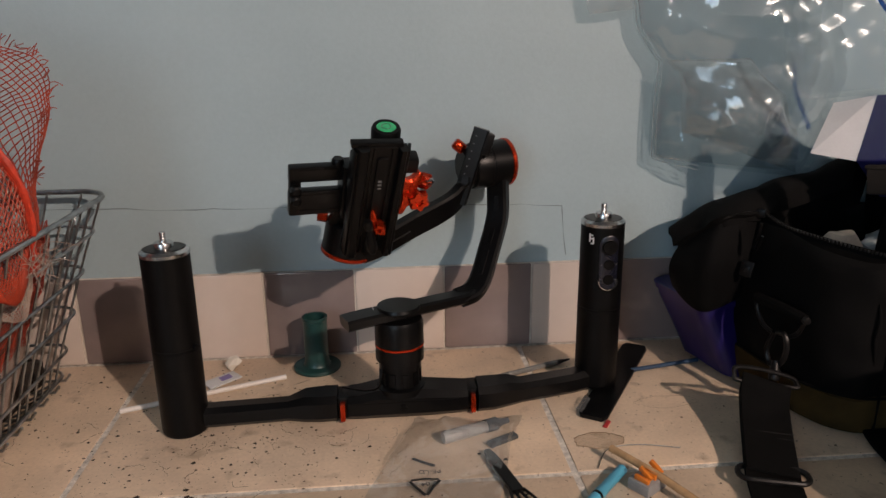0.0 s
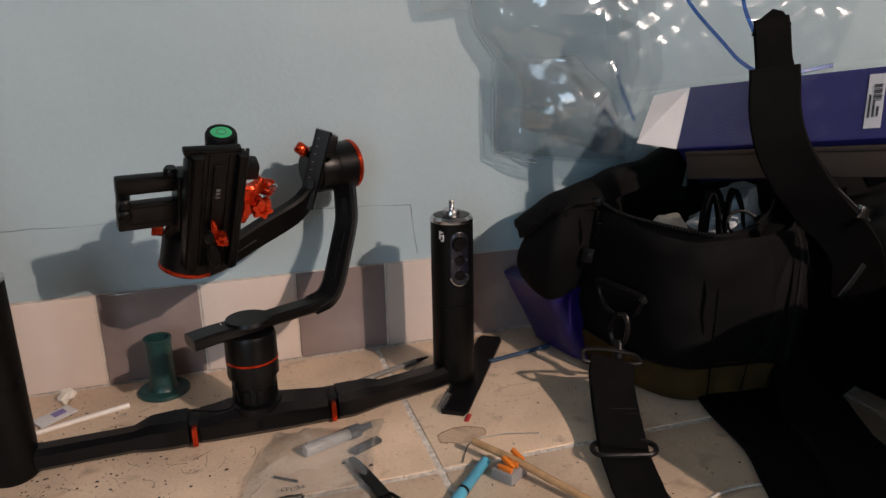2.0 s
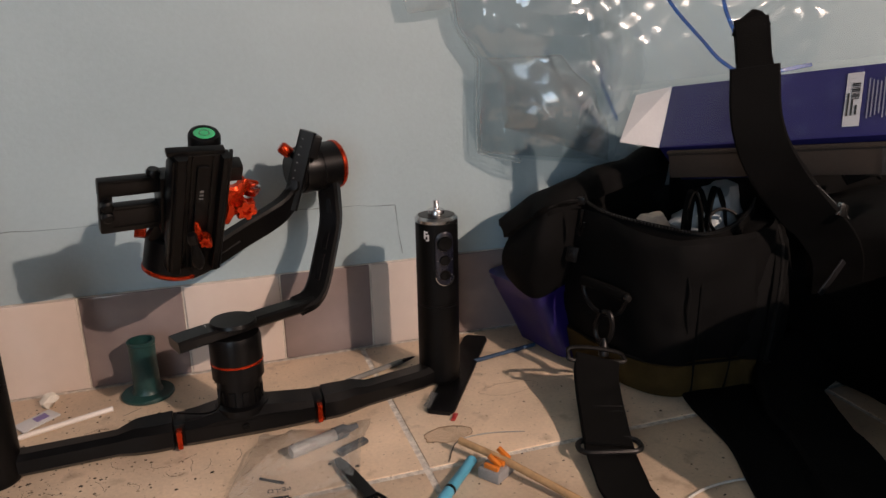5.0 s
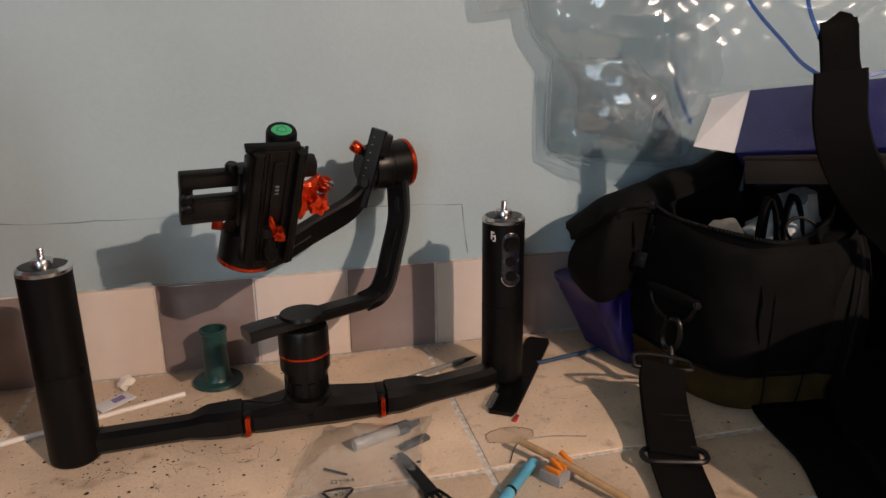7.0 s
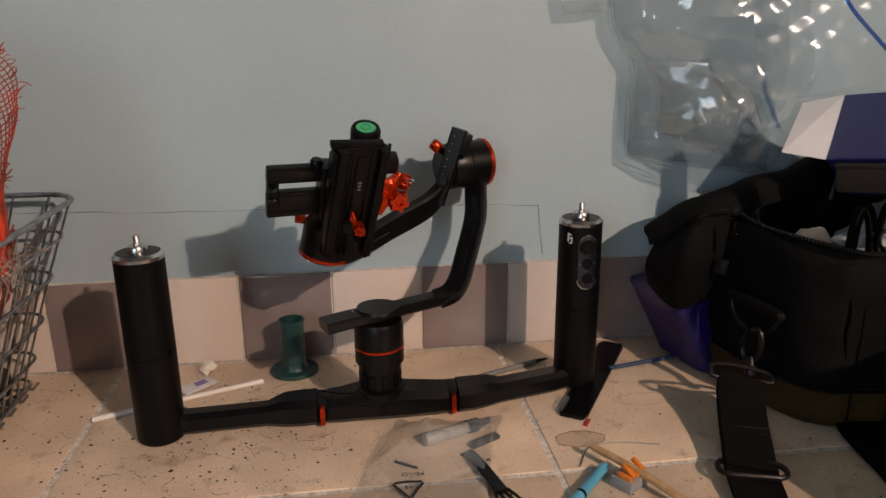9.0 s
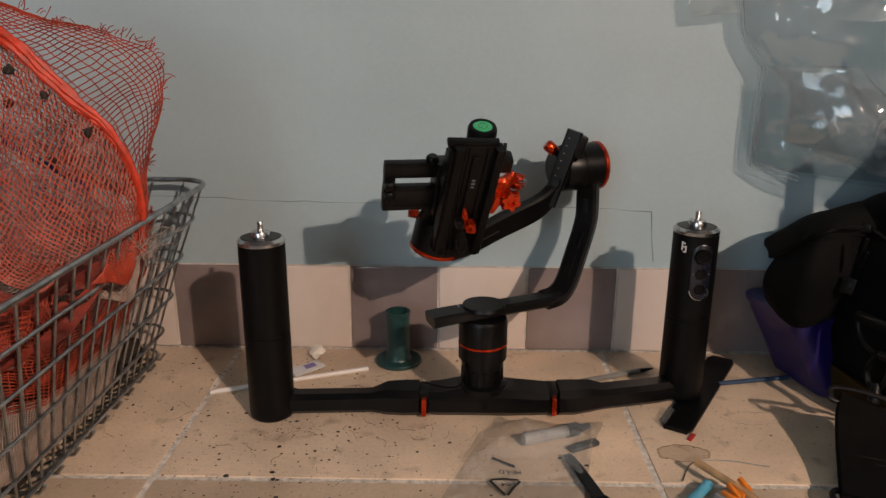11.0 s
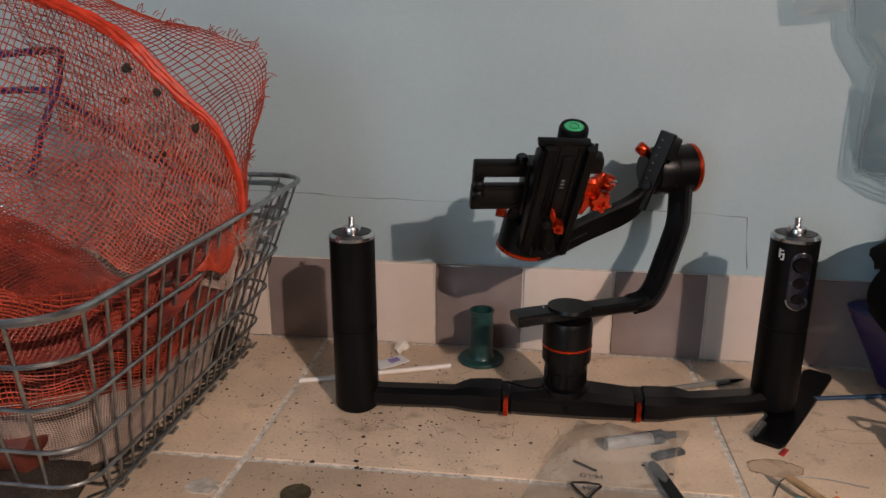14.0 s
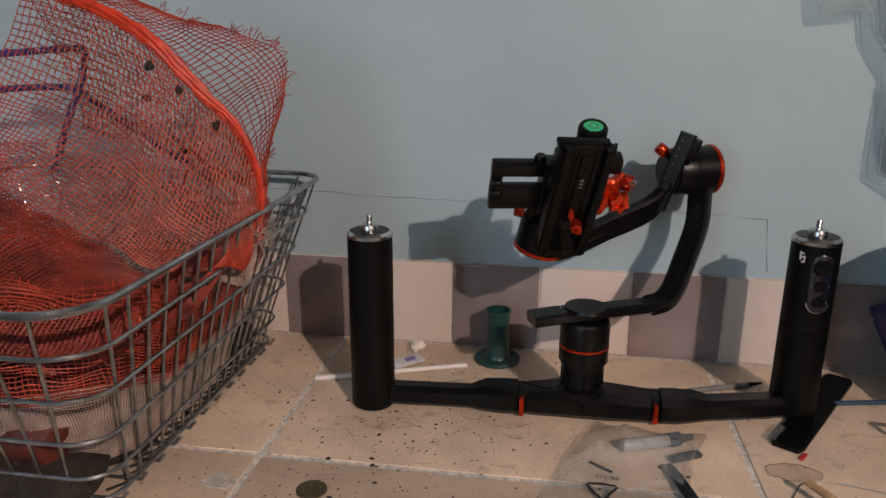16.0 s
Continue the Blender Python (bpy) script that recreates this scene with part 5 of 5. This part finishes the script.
def sheet(name, left, right, puff, seed, material, parent, label="", nu=90, nv=90, crease=0.010):
    """Creased film between two curved side edges, bulging to the room."""
    a, b = spline(left, 12), spline(right, 12)
    at = lambda line, v: line[min(len(line) - 2, int(v * (len(line) - 1)))].lerp(line[min(len(line) - 1, int(v * (len(line) - 1)) + 1)], v * (len(line) - 1) - int(v * (len(line) - 1)))
    bm = bmesh.new()
    rows = []
    for i in range(nu + 1):
        u = i / nu
        row = []
        for j in range(nv + 1):
            v = j / nv
            q = at(a, v).lerp(at(b, v), u)
            rise = math.sin(math.pi * min(1, u * 1.05)) ** 0.7 * math.sin(math.pi * (0.04 + 0.92 * v)) ** 0.6
            q.y -= puff * rise
            free = min(1.0, 6 * u) * min(1.0, 5 * v)
            q += crease * free * (Vector((0.1, -1, 0.2)) * folds(q, seed) + Vector((0.2, 0.8, 0.2)) * 0.5 * noise.noise(q * 9 + Vector((seed, 0, 0))))
            row.append(bm.verts.new(q))
        rows.append(row)
    for r0, r1 in zip(rows, rows[1:]):
        for j in range(nv):
            bm.faces.new((r0[j], r1[j], r1[j + 1], r0[j + 1]))
    return part(name, bm, material, parent, label, sharp=14)


pouch = thing("clear_plastic_bag", (0.40, -0.06, 0.21), "large clear bluish plastic bag with creases, hanging before the wall", "plastic bag")
left_seam = [(0.3273, -0.013, 0.2171), (0.324, -0.013, 0.2261), (0.3229, -0.013, 0.274), (0.3244, -0.013, 0.3155), (0.3199, -0.013, 0.3232), (0.3012, -0.013, 0.3506), (0.2965, -0.013, 0.3719), (0.2897, -0.013, 0.4031), (0.2871, -0.013, 0.4298)]
right_side = [(0.475, -0.05, 0.1997), (0.4821, -0.06, 0.2198), (0.4934, -0.06, 0.2637), (0.5045, -0.055, 0.3022), (0.5014, -0.05, 0.3407), (0.4984, -0.04, 0.3758), (0.4958, -0.035, 0.4104)]
sheet("rear_film", [(x, y + 0.008, z) for x, y, z in left_seam], [(x, -0.008, z) for x, y, z in right_side], 0.0, 6.0, M_FILM_BLUE, pouch, crease=0.004)
sheet("front_film", left_seam, right_side, 0.040, 3.0, M_FILM_BLUE, pouch, crease=0.012)
sheet("inner_bag", [(0.3469, -0.035, 0.2478), (0.3414, -0.04, 0.2695), (0.338, -0.04, 0.2988), (0.3261, -0.03, 0.3217)], [(0.4675, -0.05, 0.2047), (0.4585, -0.055, 0.2528), (0.4351, -0.05, 0.2956), (0.4059, -0.04, 0.3226)], 0.040, 9.0, M_FILM_CLOUD, pouch, "cloudy smaller bag crumpled inside", 60, 60, 0.012)
sheet("corner_flap", [(0.2499, -0.012, 0.3659), (0.2455, -0.012, 0.3779), (0.2433, -0.012, 0.4005)], [(0.2965, -0.013, 0.3708), (0.293, -0.013, 0.3868), (0.2897, -0.013, 0.4031)], 0.004, 12.0, M_SEAM, pouch, "doubled corner of the bag", 24, 16, 0.004)
for off in (0.0, 0.0042):
    part("seam", tube(spline([(x + off, y - 0.001, z + (off if z < 0.24 else 0)) for x, y, z in reversed(left_seam)] + [(0.3484 + off, -0.016, 0.2110 + off), (0.3741, -0.020, 0.2047 + off)], 6), 0.0006, 6), M_SEAM, pouch, "welded seam")
zipbag = thing("zip_bag", (0.6, -0.10, 0.3), "clear zip-top plastic bag with a bright blue closure", "plastic bag")
film("film", ((0.440, -0.10, 0.285), (0.80, -0.16, 0.312), (0.84, -0.13, 0.44), (0.43, -0.07, 0.43)), 0.03, 15.0, M_FILM, zipbag, crease=0.006)
film("rear_film", ((0.440, -0.06, 0.285), (0.80, -0.10, 0.312), (0.84, -0.07, 0.44), (0.43, -0.04, 0.43)), 0.0, 19.0, M_FILM, zipbag, crease=0.005)
blue = clear("blue_closure", (0.06, 0.36, 0.74), 0.05, 0.25, 0.03, 0.1)
part("closure", ribbon(spline([(0.462, -0.13, 0.395), (0.480, -0.132, 0.368), (0.515, -0.135, 0.335), (0.540, -0.140, 0.312), (0.575, -0.142, 0.300), (0.64, -0.15, 0.308)], 7), 0.004, 0.0015, (0, 0.3, 1)), blue, zipbag, "bright blue zip closure")
part("closure", ribbon(spline([(0.528, -0.138, 0.395), (0.535, -0.14, 0.365), (0.548, -0.142, 0.340), (0.556, -0.142, 0.325)], 7), 0.004, 0.0015, (1, 0, 0)), blue, zipbag)

# ---------- small things on the worktop ----------
stand = thing("green_spool", (-0.043, -0.037, 0), "dark green plastic tube standing on a round flange", "plastic tube")
part("flange", lathe([(0, 0), (0.0245, 0), (0.0255, 0.0012), (0.0255, 0.003), (0.0245, 0.0042), (0.0150, 0.0052)], pose(-0.043, -0.034, 0), 40), M_GREEN, stand)
part("tube", lathe([(0.0155, 0.004), (0.0135, 0.0075), (0.0128, 0.014), (0.0128, 0.056), (0.0136, 0.057), (0.0136, 0.060), (0.0112, 0.060), (0.0112, 0.008), (0, 0.008)], pose(-0.043, -0.034, 0), 40), M_GREEN, stand)

tagged(part("crumpled_paper", wobble(bag_mesh([(0.0, 0.016, 0.010, 0.004, 0, 0), (0.006, 0.024, 0.014, 0.006, 0, 0), (0.013, 0.012, 0.008, 0.003, 0.002, 0)], -0.135, -0.026, 0.3, 0.006, 6.0), 0.005, 120), mat("white_paper", (0.72, 0.68, 0.6), 0.8, var=0.06)), "small crumpled piece of white paper on the worktop", "paper")
tagged(part("white_stick", tube([(-0.226, -0.117, 0.0028), (-0.150, -0.088, 0.0028), (-0.074, -0.059, 0.0028)], 0.0027, 12), mat("white_plastic", (0.75, 0.72, 0.68), 0.4, var=0.05)), "thin white plastic stick lying on the worktop", "stick")
sachet = thing("sachet", (-0.14, -0.07, 0), "small white sachet with violet print on the worktop", "sachet")
sm = pose(-0.140, -0.060, 0.003, 4, -3, 38)
part("paper", wobble(box((0.036, 0.018, 0.0022), sm, 0.0008), 0.0015, 80), M_WHITE, sachet)
part("print", box((0.012, 0.008, 0.0006), sm @ pose(0.004, 0, 0.0016)), mat("violet_print", (0.22, 0.18, 0.42), 0.5), sachet)

comb = thing("hair_comb", (0.27, -0.1, 0), "flat black plastic comb lying under the handle", "comb")
c0, c1 = Vector((0.222, -0.176, 0.0022)), Vector((0.318, -0.022, 0.0022))
part("spine", ribbon([c0, c0.lerp(c1, 0.04), c0.lerp(c1, 0.5), c0.lerp(c1, 0.96), c1], lambda t: 0.028 - 0.006 * abs(2 * t - 1) ** 6, 0.0038, (0.85, -0.53, 0)), M_BLACK, comb)
d = (c1 - c0).normalized()
s = Vector((-d.y, d.x, 0))
teeth = bmesh.new()
for k in range(14):
    q = c0 + d * (0.004 + 0.0022 * k) + s * 0.006
    tube([q, q + s * 0.010 + Vector((0, 0, 0.004))], 0.0005, 5, False, teeth)
part("teeth", teeth, mat("worn_plastic", (0.10, 0.10, 0.10), 0.5), comb)
tagged(part("red_scrap", box((0.013, 0.004, 0.0014), pose(0.234, -0.186, 0.0008, 0, 0, 56), 0.0004), mat("red_plastic", (0.45, 0.03, 0.03), 0.4)), "tiny red plastic scrap beside the comb", "scrap")

tagged(part("black_scrap", box((0.016, 0.006, 0.003), pose(-0.012, -0.112, 0.0016, 0, 0, -12), 0.0008), M_BLACK), "small black plastic scrap behind the stabiliser", "scrap")
pen = thing("ballpoint_pen", (0.2, -0.06, 0), "clear ballpoint pen with a dark tip lying on the worktop", "pen")
p0, p1 = Vector((0.150, -0.084, 0.0030)), Vector((0.234, -0.050, 0.0030))
m, length = axis(p0, p1)
part("barrel", lathe([(0, 0), (0.0024, 0), (0.0029, 0.001), (0.0029, length * 0.80)], m, 12), mat("clear_barrel", (0.20, 0.20, 0.19), 0.12, coat=0.6), pen)
part("tip", lathe([(0.0029, length * 0.80), (0.0027, length * 0.81), (0.0012, length * 0.97), (0.0005, length), (0, length)], m, 12), M_BLACK, pen, "dark metal tip")
tagged(part("blue_rod", tube([(0.292, -0.084, 0.003), (0.33, -0.076, 0.003), (0.372, -0.067, 0.003)], 0.0024, 8), mat("dark_blue_plastic", (0.02, 0.05, 0.10), 0.4)), "thin dark blue rod lying on the worktop", "rod")

# clear grip bag with a small bottle, in front of the stabiliser
grip = thing("grip_bag", (0.06, -0.22, 0), "clear grip bag printed with a recycling triangle", "plastic bag")
def grip_z(q, u=0.5, v=0.2):
    """Height of the bag's film."""
    hump = 0.017 * max(0, math.sin(math.pi * min(1, max(0, (v - 0.52) / 0.48)))) * max(0, math.sin(math.pi * u)) ** 0.6
    return 0.0018 + hump + 0.0035 * max(0, noise.noise(q * 30)) + (0.0045 + 0.006 * max(0, min(1, (v - 0.45) * 4))) * max(0, folds(q * 1.6, 4.0))


bm = bmesh.new()
rows = []
A, B, C, D = Vector((-0.022, -0.36, 0)), Vector((0.100, -0.345, 0)), Vector((0.156, -0.166, 0)), Vector((0.056, -0.163, 0))
for i in range(41):
    u = i / 40
    row = []
    for j in range(61):
        v = j / 60
        q = A.lerp(B, u).lerp(D.lerp(C, u), v)
        q.z = grip_z(q, u, v)
        q += Vector((1, 1, 0)) * 0.005 * noise.noise(q * 26)
        row.append(bm.verts.new(q))
    rows.append(row)
for i in range(40):
    for j in range(60):
        bm.faces.new((rows[i][j], rows[i + 1][j], rows[i + 1][j + 1], rows[i][j + 1]))
part("film", bm, M_GRIPFILM, grip, sharp=12)
INK = mat("black_ink", (0.02, 0.02, 0.02), 0.5)
tri = Vector((0.0605, -0.2665, 0.0))
for k in range(3):
    a0, a1 = radians(270 + 120 * k), radians(270 + 120 * k + 120)
    q0, q1 = (tri + 0.0150 * Vector((math.cos(a), math.sin(a), 0)) for a in (a0, a1))
    run = [q0.lerp(q1, 0.07 + 0.86 * j / 8) for j in range(9)]
    part("recycling_arrow", ribbon([p + Vector((0, 0, grip_z(p) + 0.0012)) for p in run], 0.0024, 0.0004, (q1 - q0).cross(Vector((0, 0, 1)))), INK, grip)


def writing(text, size, m, material, parent, name="printed_text"):
    cu = bpy.data.curves.new(name, "FONT")
    cu.body, cu.size, cu.extrude, cu.align_x = text, size, 0.00005, "CENTER"
    tmp = bpy.data.objects.new(name, cu)
    me = bpy.data.meshes.new_from_object(tmp)
    bpy.data.objects.remove(tmp)
    me.transform(m)
    for v in me.vertices:
        v.co.z += grip_z(Vector((v.co.x, v.co.y, 0)))
    me.materials.append(material)
    ob = new(name, me)
    ob.parent, ob.matrix_parent_inverse = parent, Matrix.Translation(-parent.location)
    return ob


writing("PE-LD", 0.0075, pose(0.0650, -0.2465, 0.0014, 0, 0, 184), INK, grip)
writing("04", 0.0070, pose(0.0605, -0.2640, 0.0014, 0, 0, 184), INK, grip)
bottle = thing("small_bottle", (0.10, -0.2, 0), "small translucent bottle with a grey cap inside the grip bag", "bottle")
m, _ = axis((0.080, -0.205, 0.0075), (0.136, -0.183, 0.0075))
part("body", lathe([(0, 0), (0.005, 0), (0.0058, 0.002), (0.0058, 0.036), (0.005, 0.041), (0.005, 0.044)], m, 20), mat("milky_plastic", (0.40, 0.39, 0.37), 0.3), bottle)
part("cap", lathe([(0.0062, 0.043), (0.0062, 0.054), (0.0035, 0.058), (0.0025, 0.067), (0, 0.067)], m, 16), mat("grey_plastic", (0.09, 0.10, 0.11), 0.4), bottle, "dark grey nozzle cap")
tagged(part("metal_clip", box((0.030, 0.008, 0.004), pose(0.133, -0.206, 0.003, 0, 0, 28), 0.001), mat("grey_metal", (0.10, 0.11, 0.12), 0.35, 0.6)), "small dark grey metal clip beside the bottle", "clip")
tagged(part("hex_key", tube([(0.052, -0.226, 0.002), (0.066, -0.236, 0.002), (0.070, -0.2385, 0.002)], 0.0011, 6), M_BLACK), "small black hex key in the grip bag", "hex key")

fork = thing("plastic_fork", (0.12, -0.25, 0), "black plastic fork-shaped brush lying on the worktop", "fork")
f0, f1 = Vector((0.1165, -0.224, 0.004)), Vector((0.1345, -0.292, 0.004))
dd = (f1 - f0).normalized()
ss = Vector((-dd.y, dd.x, 0))
part("shaft", ribbon([f0, f0 + dd * 0.006, f0 + dd * 0.02, f0 + dd * 0.05, f0 + dd * 0.062], lambda t: 0.006 + 0.005 * min(1, t * 2.2), 0.004, ss), M_BLACK, fork)
for k in range(4):
    q = f0 + dd * 0.060 + ss * 0.0036 * (k - 1.5)
    part("tine", tube(spline([q, q + dd * 0.012 + ss * 0.0022 * (k - 1.5), q + dd * 0.030 + ss * 0.004 * (k - 1.5)], 4), lambda t: 0.0016 - 0.0008 * t, 6), M_BLACK, fork)

stylus = thing("blue_pen", (0.2, -0.28, 0), "light blue plastic pen with a dark band", "pen")
m, length = axis((0.172, -0.318, 0.0045), (0.224, -0.262, 0.0045))
LB = mat("light_blue_plastic", (0.10, 0.42, 0.62), 0.35, var=0.08)
part("barrel", lathe([(0, 0), (0.0042, 0.001), (0.0047, 0.003), (0.0047, length * 0.5), (0.0044, length * 0.505), (0.0044, length - 0.002), (0, length)], m, 16), LB, stylus)
part("band", lathe([(0.0046, length * 0.36), (0.0049, length * 0.365), (0.0049, length * 0.40), (0.0046, length * 0.405)], m, 16), M_BLACK, stylus)
part("point", lathe([(0.0040, 0.001), (0.0012, -0.014), (0, -0.016)], m, 12), mat("wood_point", (0.5, 0.32, 0.14), 0.6), stylus)
tagged(part("wooden_stick", tube([(0.219, -0.244, 0.0125), (0.245, -0.285, 0.0115), (0.280, -0.345, 0.006), (0.30, -0.38, 0.0035)], 0.0032, 10), mat("pale_wood", (0.48, 0.30, 0.15), 0.6, var=0.15, scale=80)), "round pale wooden stick lying across the connector", "stick")
con = thing("terminal_block", (0.238, -0.284, 0), "grey terminal block with orange levers", "connector")
cm = pose(0.237, -0.283, 0.005, 0, 0, 35)
part("housing", box((0.026, 0.020, 0.010), cm, 0.0015), mat("grey_housing", (0.28, 0.28, 0.28), 0.4), con)
ORG = mat("orange_plastic", (0.72, 0.20, 0.02), 0.35, var=0.08)
for k in range(5):
    part("lever", box((0.0034, 0.013, 0.004), cm @ pose(-0.0092 + 0.0046 * k, -0.001, 0.0068 + (0.003 if k in (1, 4) else 0), 30 if k in (1, 4) else 0), 0.0008), ORG, con)
tagged(part("bent_wire", tube(spline([(0.205, -0.255, 0.001), (0.222, -0.228, 0.001), (0.25, -0.225, 0.002), (0.285, -0.232, 0.001)], 8), 0.0006, 6), M_STEEL), "thin bent wire on the worktop", "wire")
tagged(part("cord_loop", tube(spline([(0.33, -0.40, 0.0015), (0.36, -0.366, 0.0015), (0.41, -0.358, 0.002), (0.47, -0.375, 0.0015)], 8), 0.0012, 6), mat("white_cord", (0.6, 0.58, 0.54), 0.5)), "thin white cord looped on the worktop", "cord")
tagged(part("coin", lathe([(0, 0), (0.0115, 0), (0.0122, 0.0006), (0.0122, 0.0016), (0.0115, 0.0020), (0.0105, 0.0016), (0, 0.0016)], pose(-0.167, -0.301, 0), 30), mat("dull_brass", (0.11, 0.09, 0.05), 0.5, 0.4, var=0.25, scale=150)), "dull brass coin lying on the worktop", "coin")
bm = bmesh.new()
lp = [Vector((-0.244 + (0.014 + 0.006 * noise.noise(Vector((k, 0, 0.5)))) * math.cos(2 * math.pi * k / 24), -0.302 + (0.011 + 0.006 * noise.noise(Vector((0, k, 0.3)))) * math.sin(2 * math.pi * k / 24), 0.0003)) for k in range(24)]
loft([lp, [q + Vector((0, 0, 0.0010)) for q in lp]], bm)
tagged(part("paint_flake", bm, mat("old_paint", (0.55, 0.50, 0.43), 0.8, var=0.2, scale=120)), "flake of white paint stuck to the worktop", "paint flake")


def blot(name, cx, cy, rx, ry, label, material, width):
    """A dried rim of spilt liquid, a low film on the tiles."""
    q = [Vector((cx + rx * (1 + 0.22 * noise.noise(Vector((3 * math.cos(a), 3 * math.sin(a), cx * 9)))) * math.cos(a), cy + ry * (1 + 0.25 * noise.noise(Vector((2 * math.cos(a), 2 * math.sin(a), cy * 9)))) * math.sin(a), 0.0006)) for a in (2 * math.pi * k / 48 for k in range(48))]
    return tagged(part(name, tube(q, width, 4, True), material), label, "stain", kind="stuff")


def wash(name, cx, cy, rx, ry, label):
    m = bpy.data.materials.new(name)
    m.use_nodes = True
    n, l = m.node_tree.nodes, m.node_tree.links
    b = n["Principled BSDF"]
    b.inputs["Base Color"].default_value = (0.25, 0.15, 0.06, 1)
    b.inputs["Roughness"].default_value = 0.35
    nz, mr = n.new("ShaderNodeTexNoise"), n.new("ShaderNodeMapRange")
    nz.inputs["Scale"].default_value = 70
    mr.inputs["To Min"].default_value, mr.inputs["To Max"].default_value = 0.03, 0.3
    l.new(nz.outputs["Fac"], mr.inputs["Value"])
    l.new(mr.outputs[0], b.inputs["Alpha"])
    bm = bmesh.new()
    ring = [Vector((cx + rx * (1 + 0.22 * noise.noise(Vector((3 * math.cos(a), 3 * math.sin(a), cx * 9)))) * math.cos(a), cy + ry * (1 + 0.25 * noise.noise(Vector((2 * math.cos(a), 2 * math.sin(a), cy * 9)))) * math.sin(a), 0.0005)) for a in (2 * math.pi * k / 48 for k in range(48))]
    bm.faces.new([bm.verts.new(q) for q in ring])
    return tagged(part(name, bm, m, smooth=False), label, "stain", kind="stuff")


RIM = mat("stain_rim", (0.22, 0.13, 0.06), 0.5, var=0.3, scale=150)
wash("dried_stain", 0.219, -0.212, 0.0225, 0.013, "brown dried drink stain on the tile")
blot("stain_rim", 0.219, -0.212, 0.0225, 0.013, "dark rim of the dried stain", RIM, 0.00022)

blot("stain_rim", 0.305, -0.150, 0.030, 0.012, "thin rim of a dried water mark", RIM, 0.00010)

# crumbs and flakes strewn over the worktop
r3 = random.Random(12)
bm = bmesh.new()
for k in range(1350):
    if k < 800:
        x, y = r3.gauss(-0.15, 0.10), r3.uniform(-0.36, -0.03)
    elif k < 960:
        x, y = r3.gauss(-0.08, 0.07), r3.gauss(-0.18, 0.035)
    else:
        x, y = r3.uniform(-0.35, 0.52), r3.uniform(-0.40, -0.01)
    if y > -0.012:
        continue
    s = 0.0003 + 0.0012 * r3.random() ** 3 + (0.0016 if k % 40 == 0 else 0)
    n, a0 = r3.randint(4, 6), r3.random() * 6
    ring = [Vector((x + s * r3.uniform(0.6, 1.4) * math.cos(a0 + 6.28 * j / n), y + s * r3.uniform(0.5, 1.3) * math.sin(a0 + 6.28 * j / n), 0.0003)) for j in range(n)]
    top = bm.verts.new((x, y, 0.0004 + s * 0.5))
    vs = [bm.verts.new(q) for q in ring]
    for j in range(n):
        bm.faces.new((vs[j], vs[(j + 1) % n], top))
tagged(part("crumbs", bm, M_DIRT, smooth=False), "dark crumbs and soil strewn on the worktop", "crumbs", kind="stuff")
bm = bmesh.new()
for k in range(36):
    x, y = r3.gauss(-0.08, 0.09), r3.gauss(-0.18, 0.05)
    if y > -0.02:
        continue
    a, q = r3.random() * 6.28, [Vector((x, y, 0.0006))]
    for j in range(6):
        a += r3.uniform(-0.7, 0.7)
        q.append(q[-1] + r3.uniform(0.002, 0.005) * Vector((math.cos(a), math.sin(a), 0)))
    tube(q, 0.00014, 3, False, bm)
tagged(part("root_hairs", bm, M_DIRT, smooth=False), "fine dry root hairs on the worktop", "crumbs", kind="stuff")
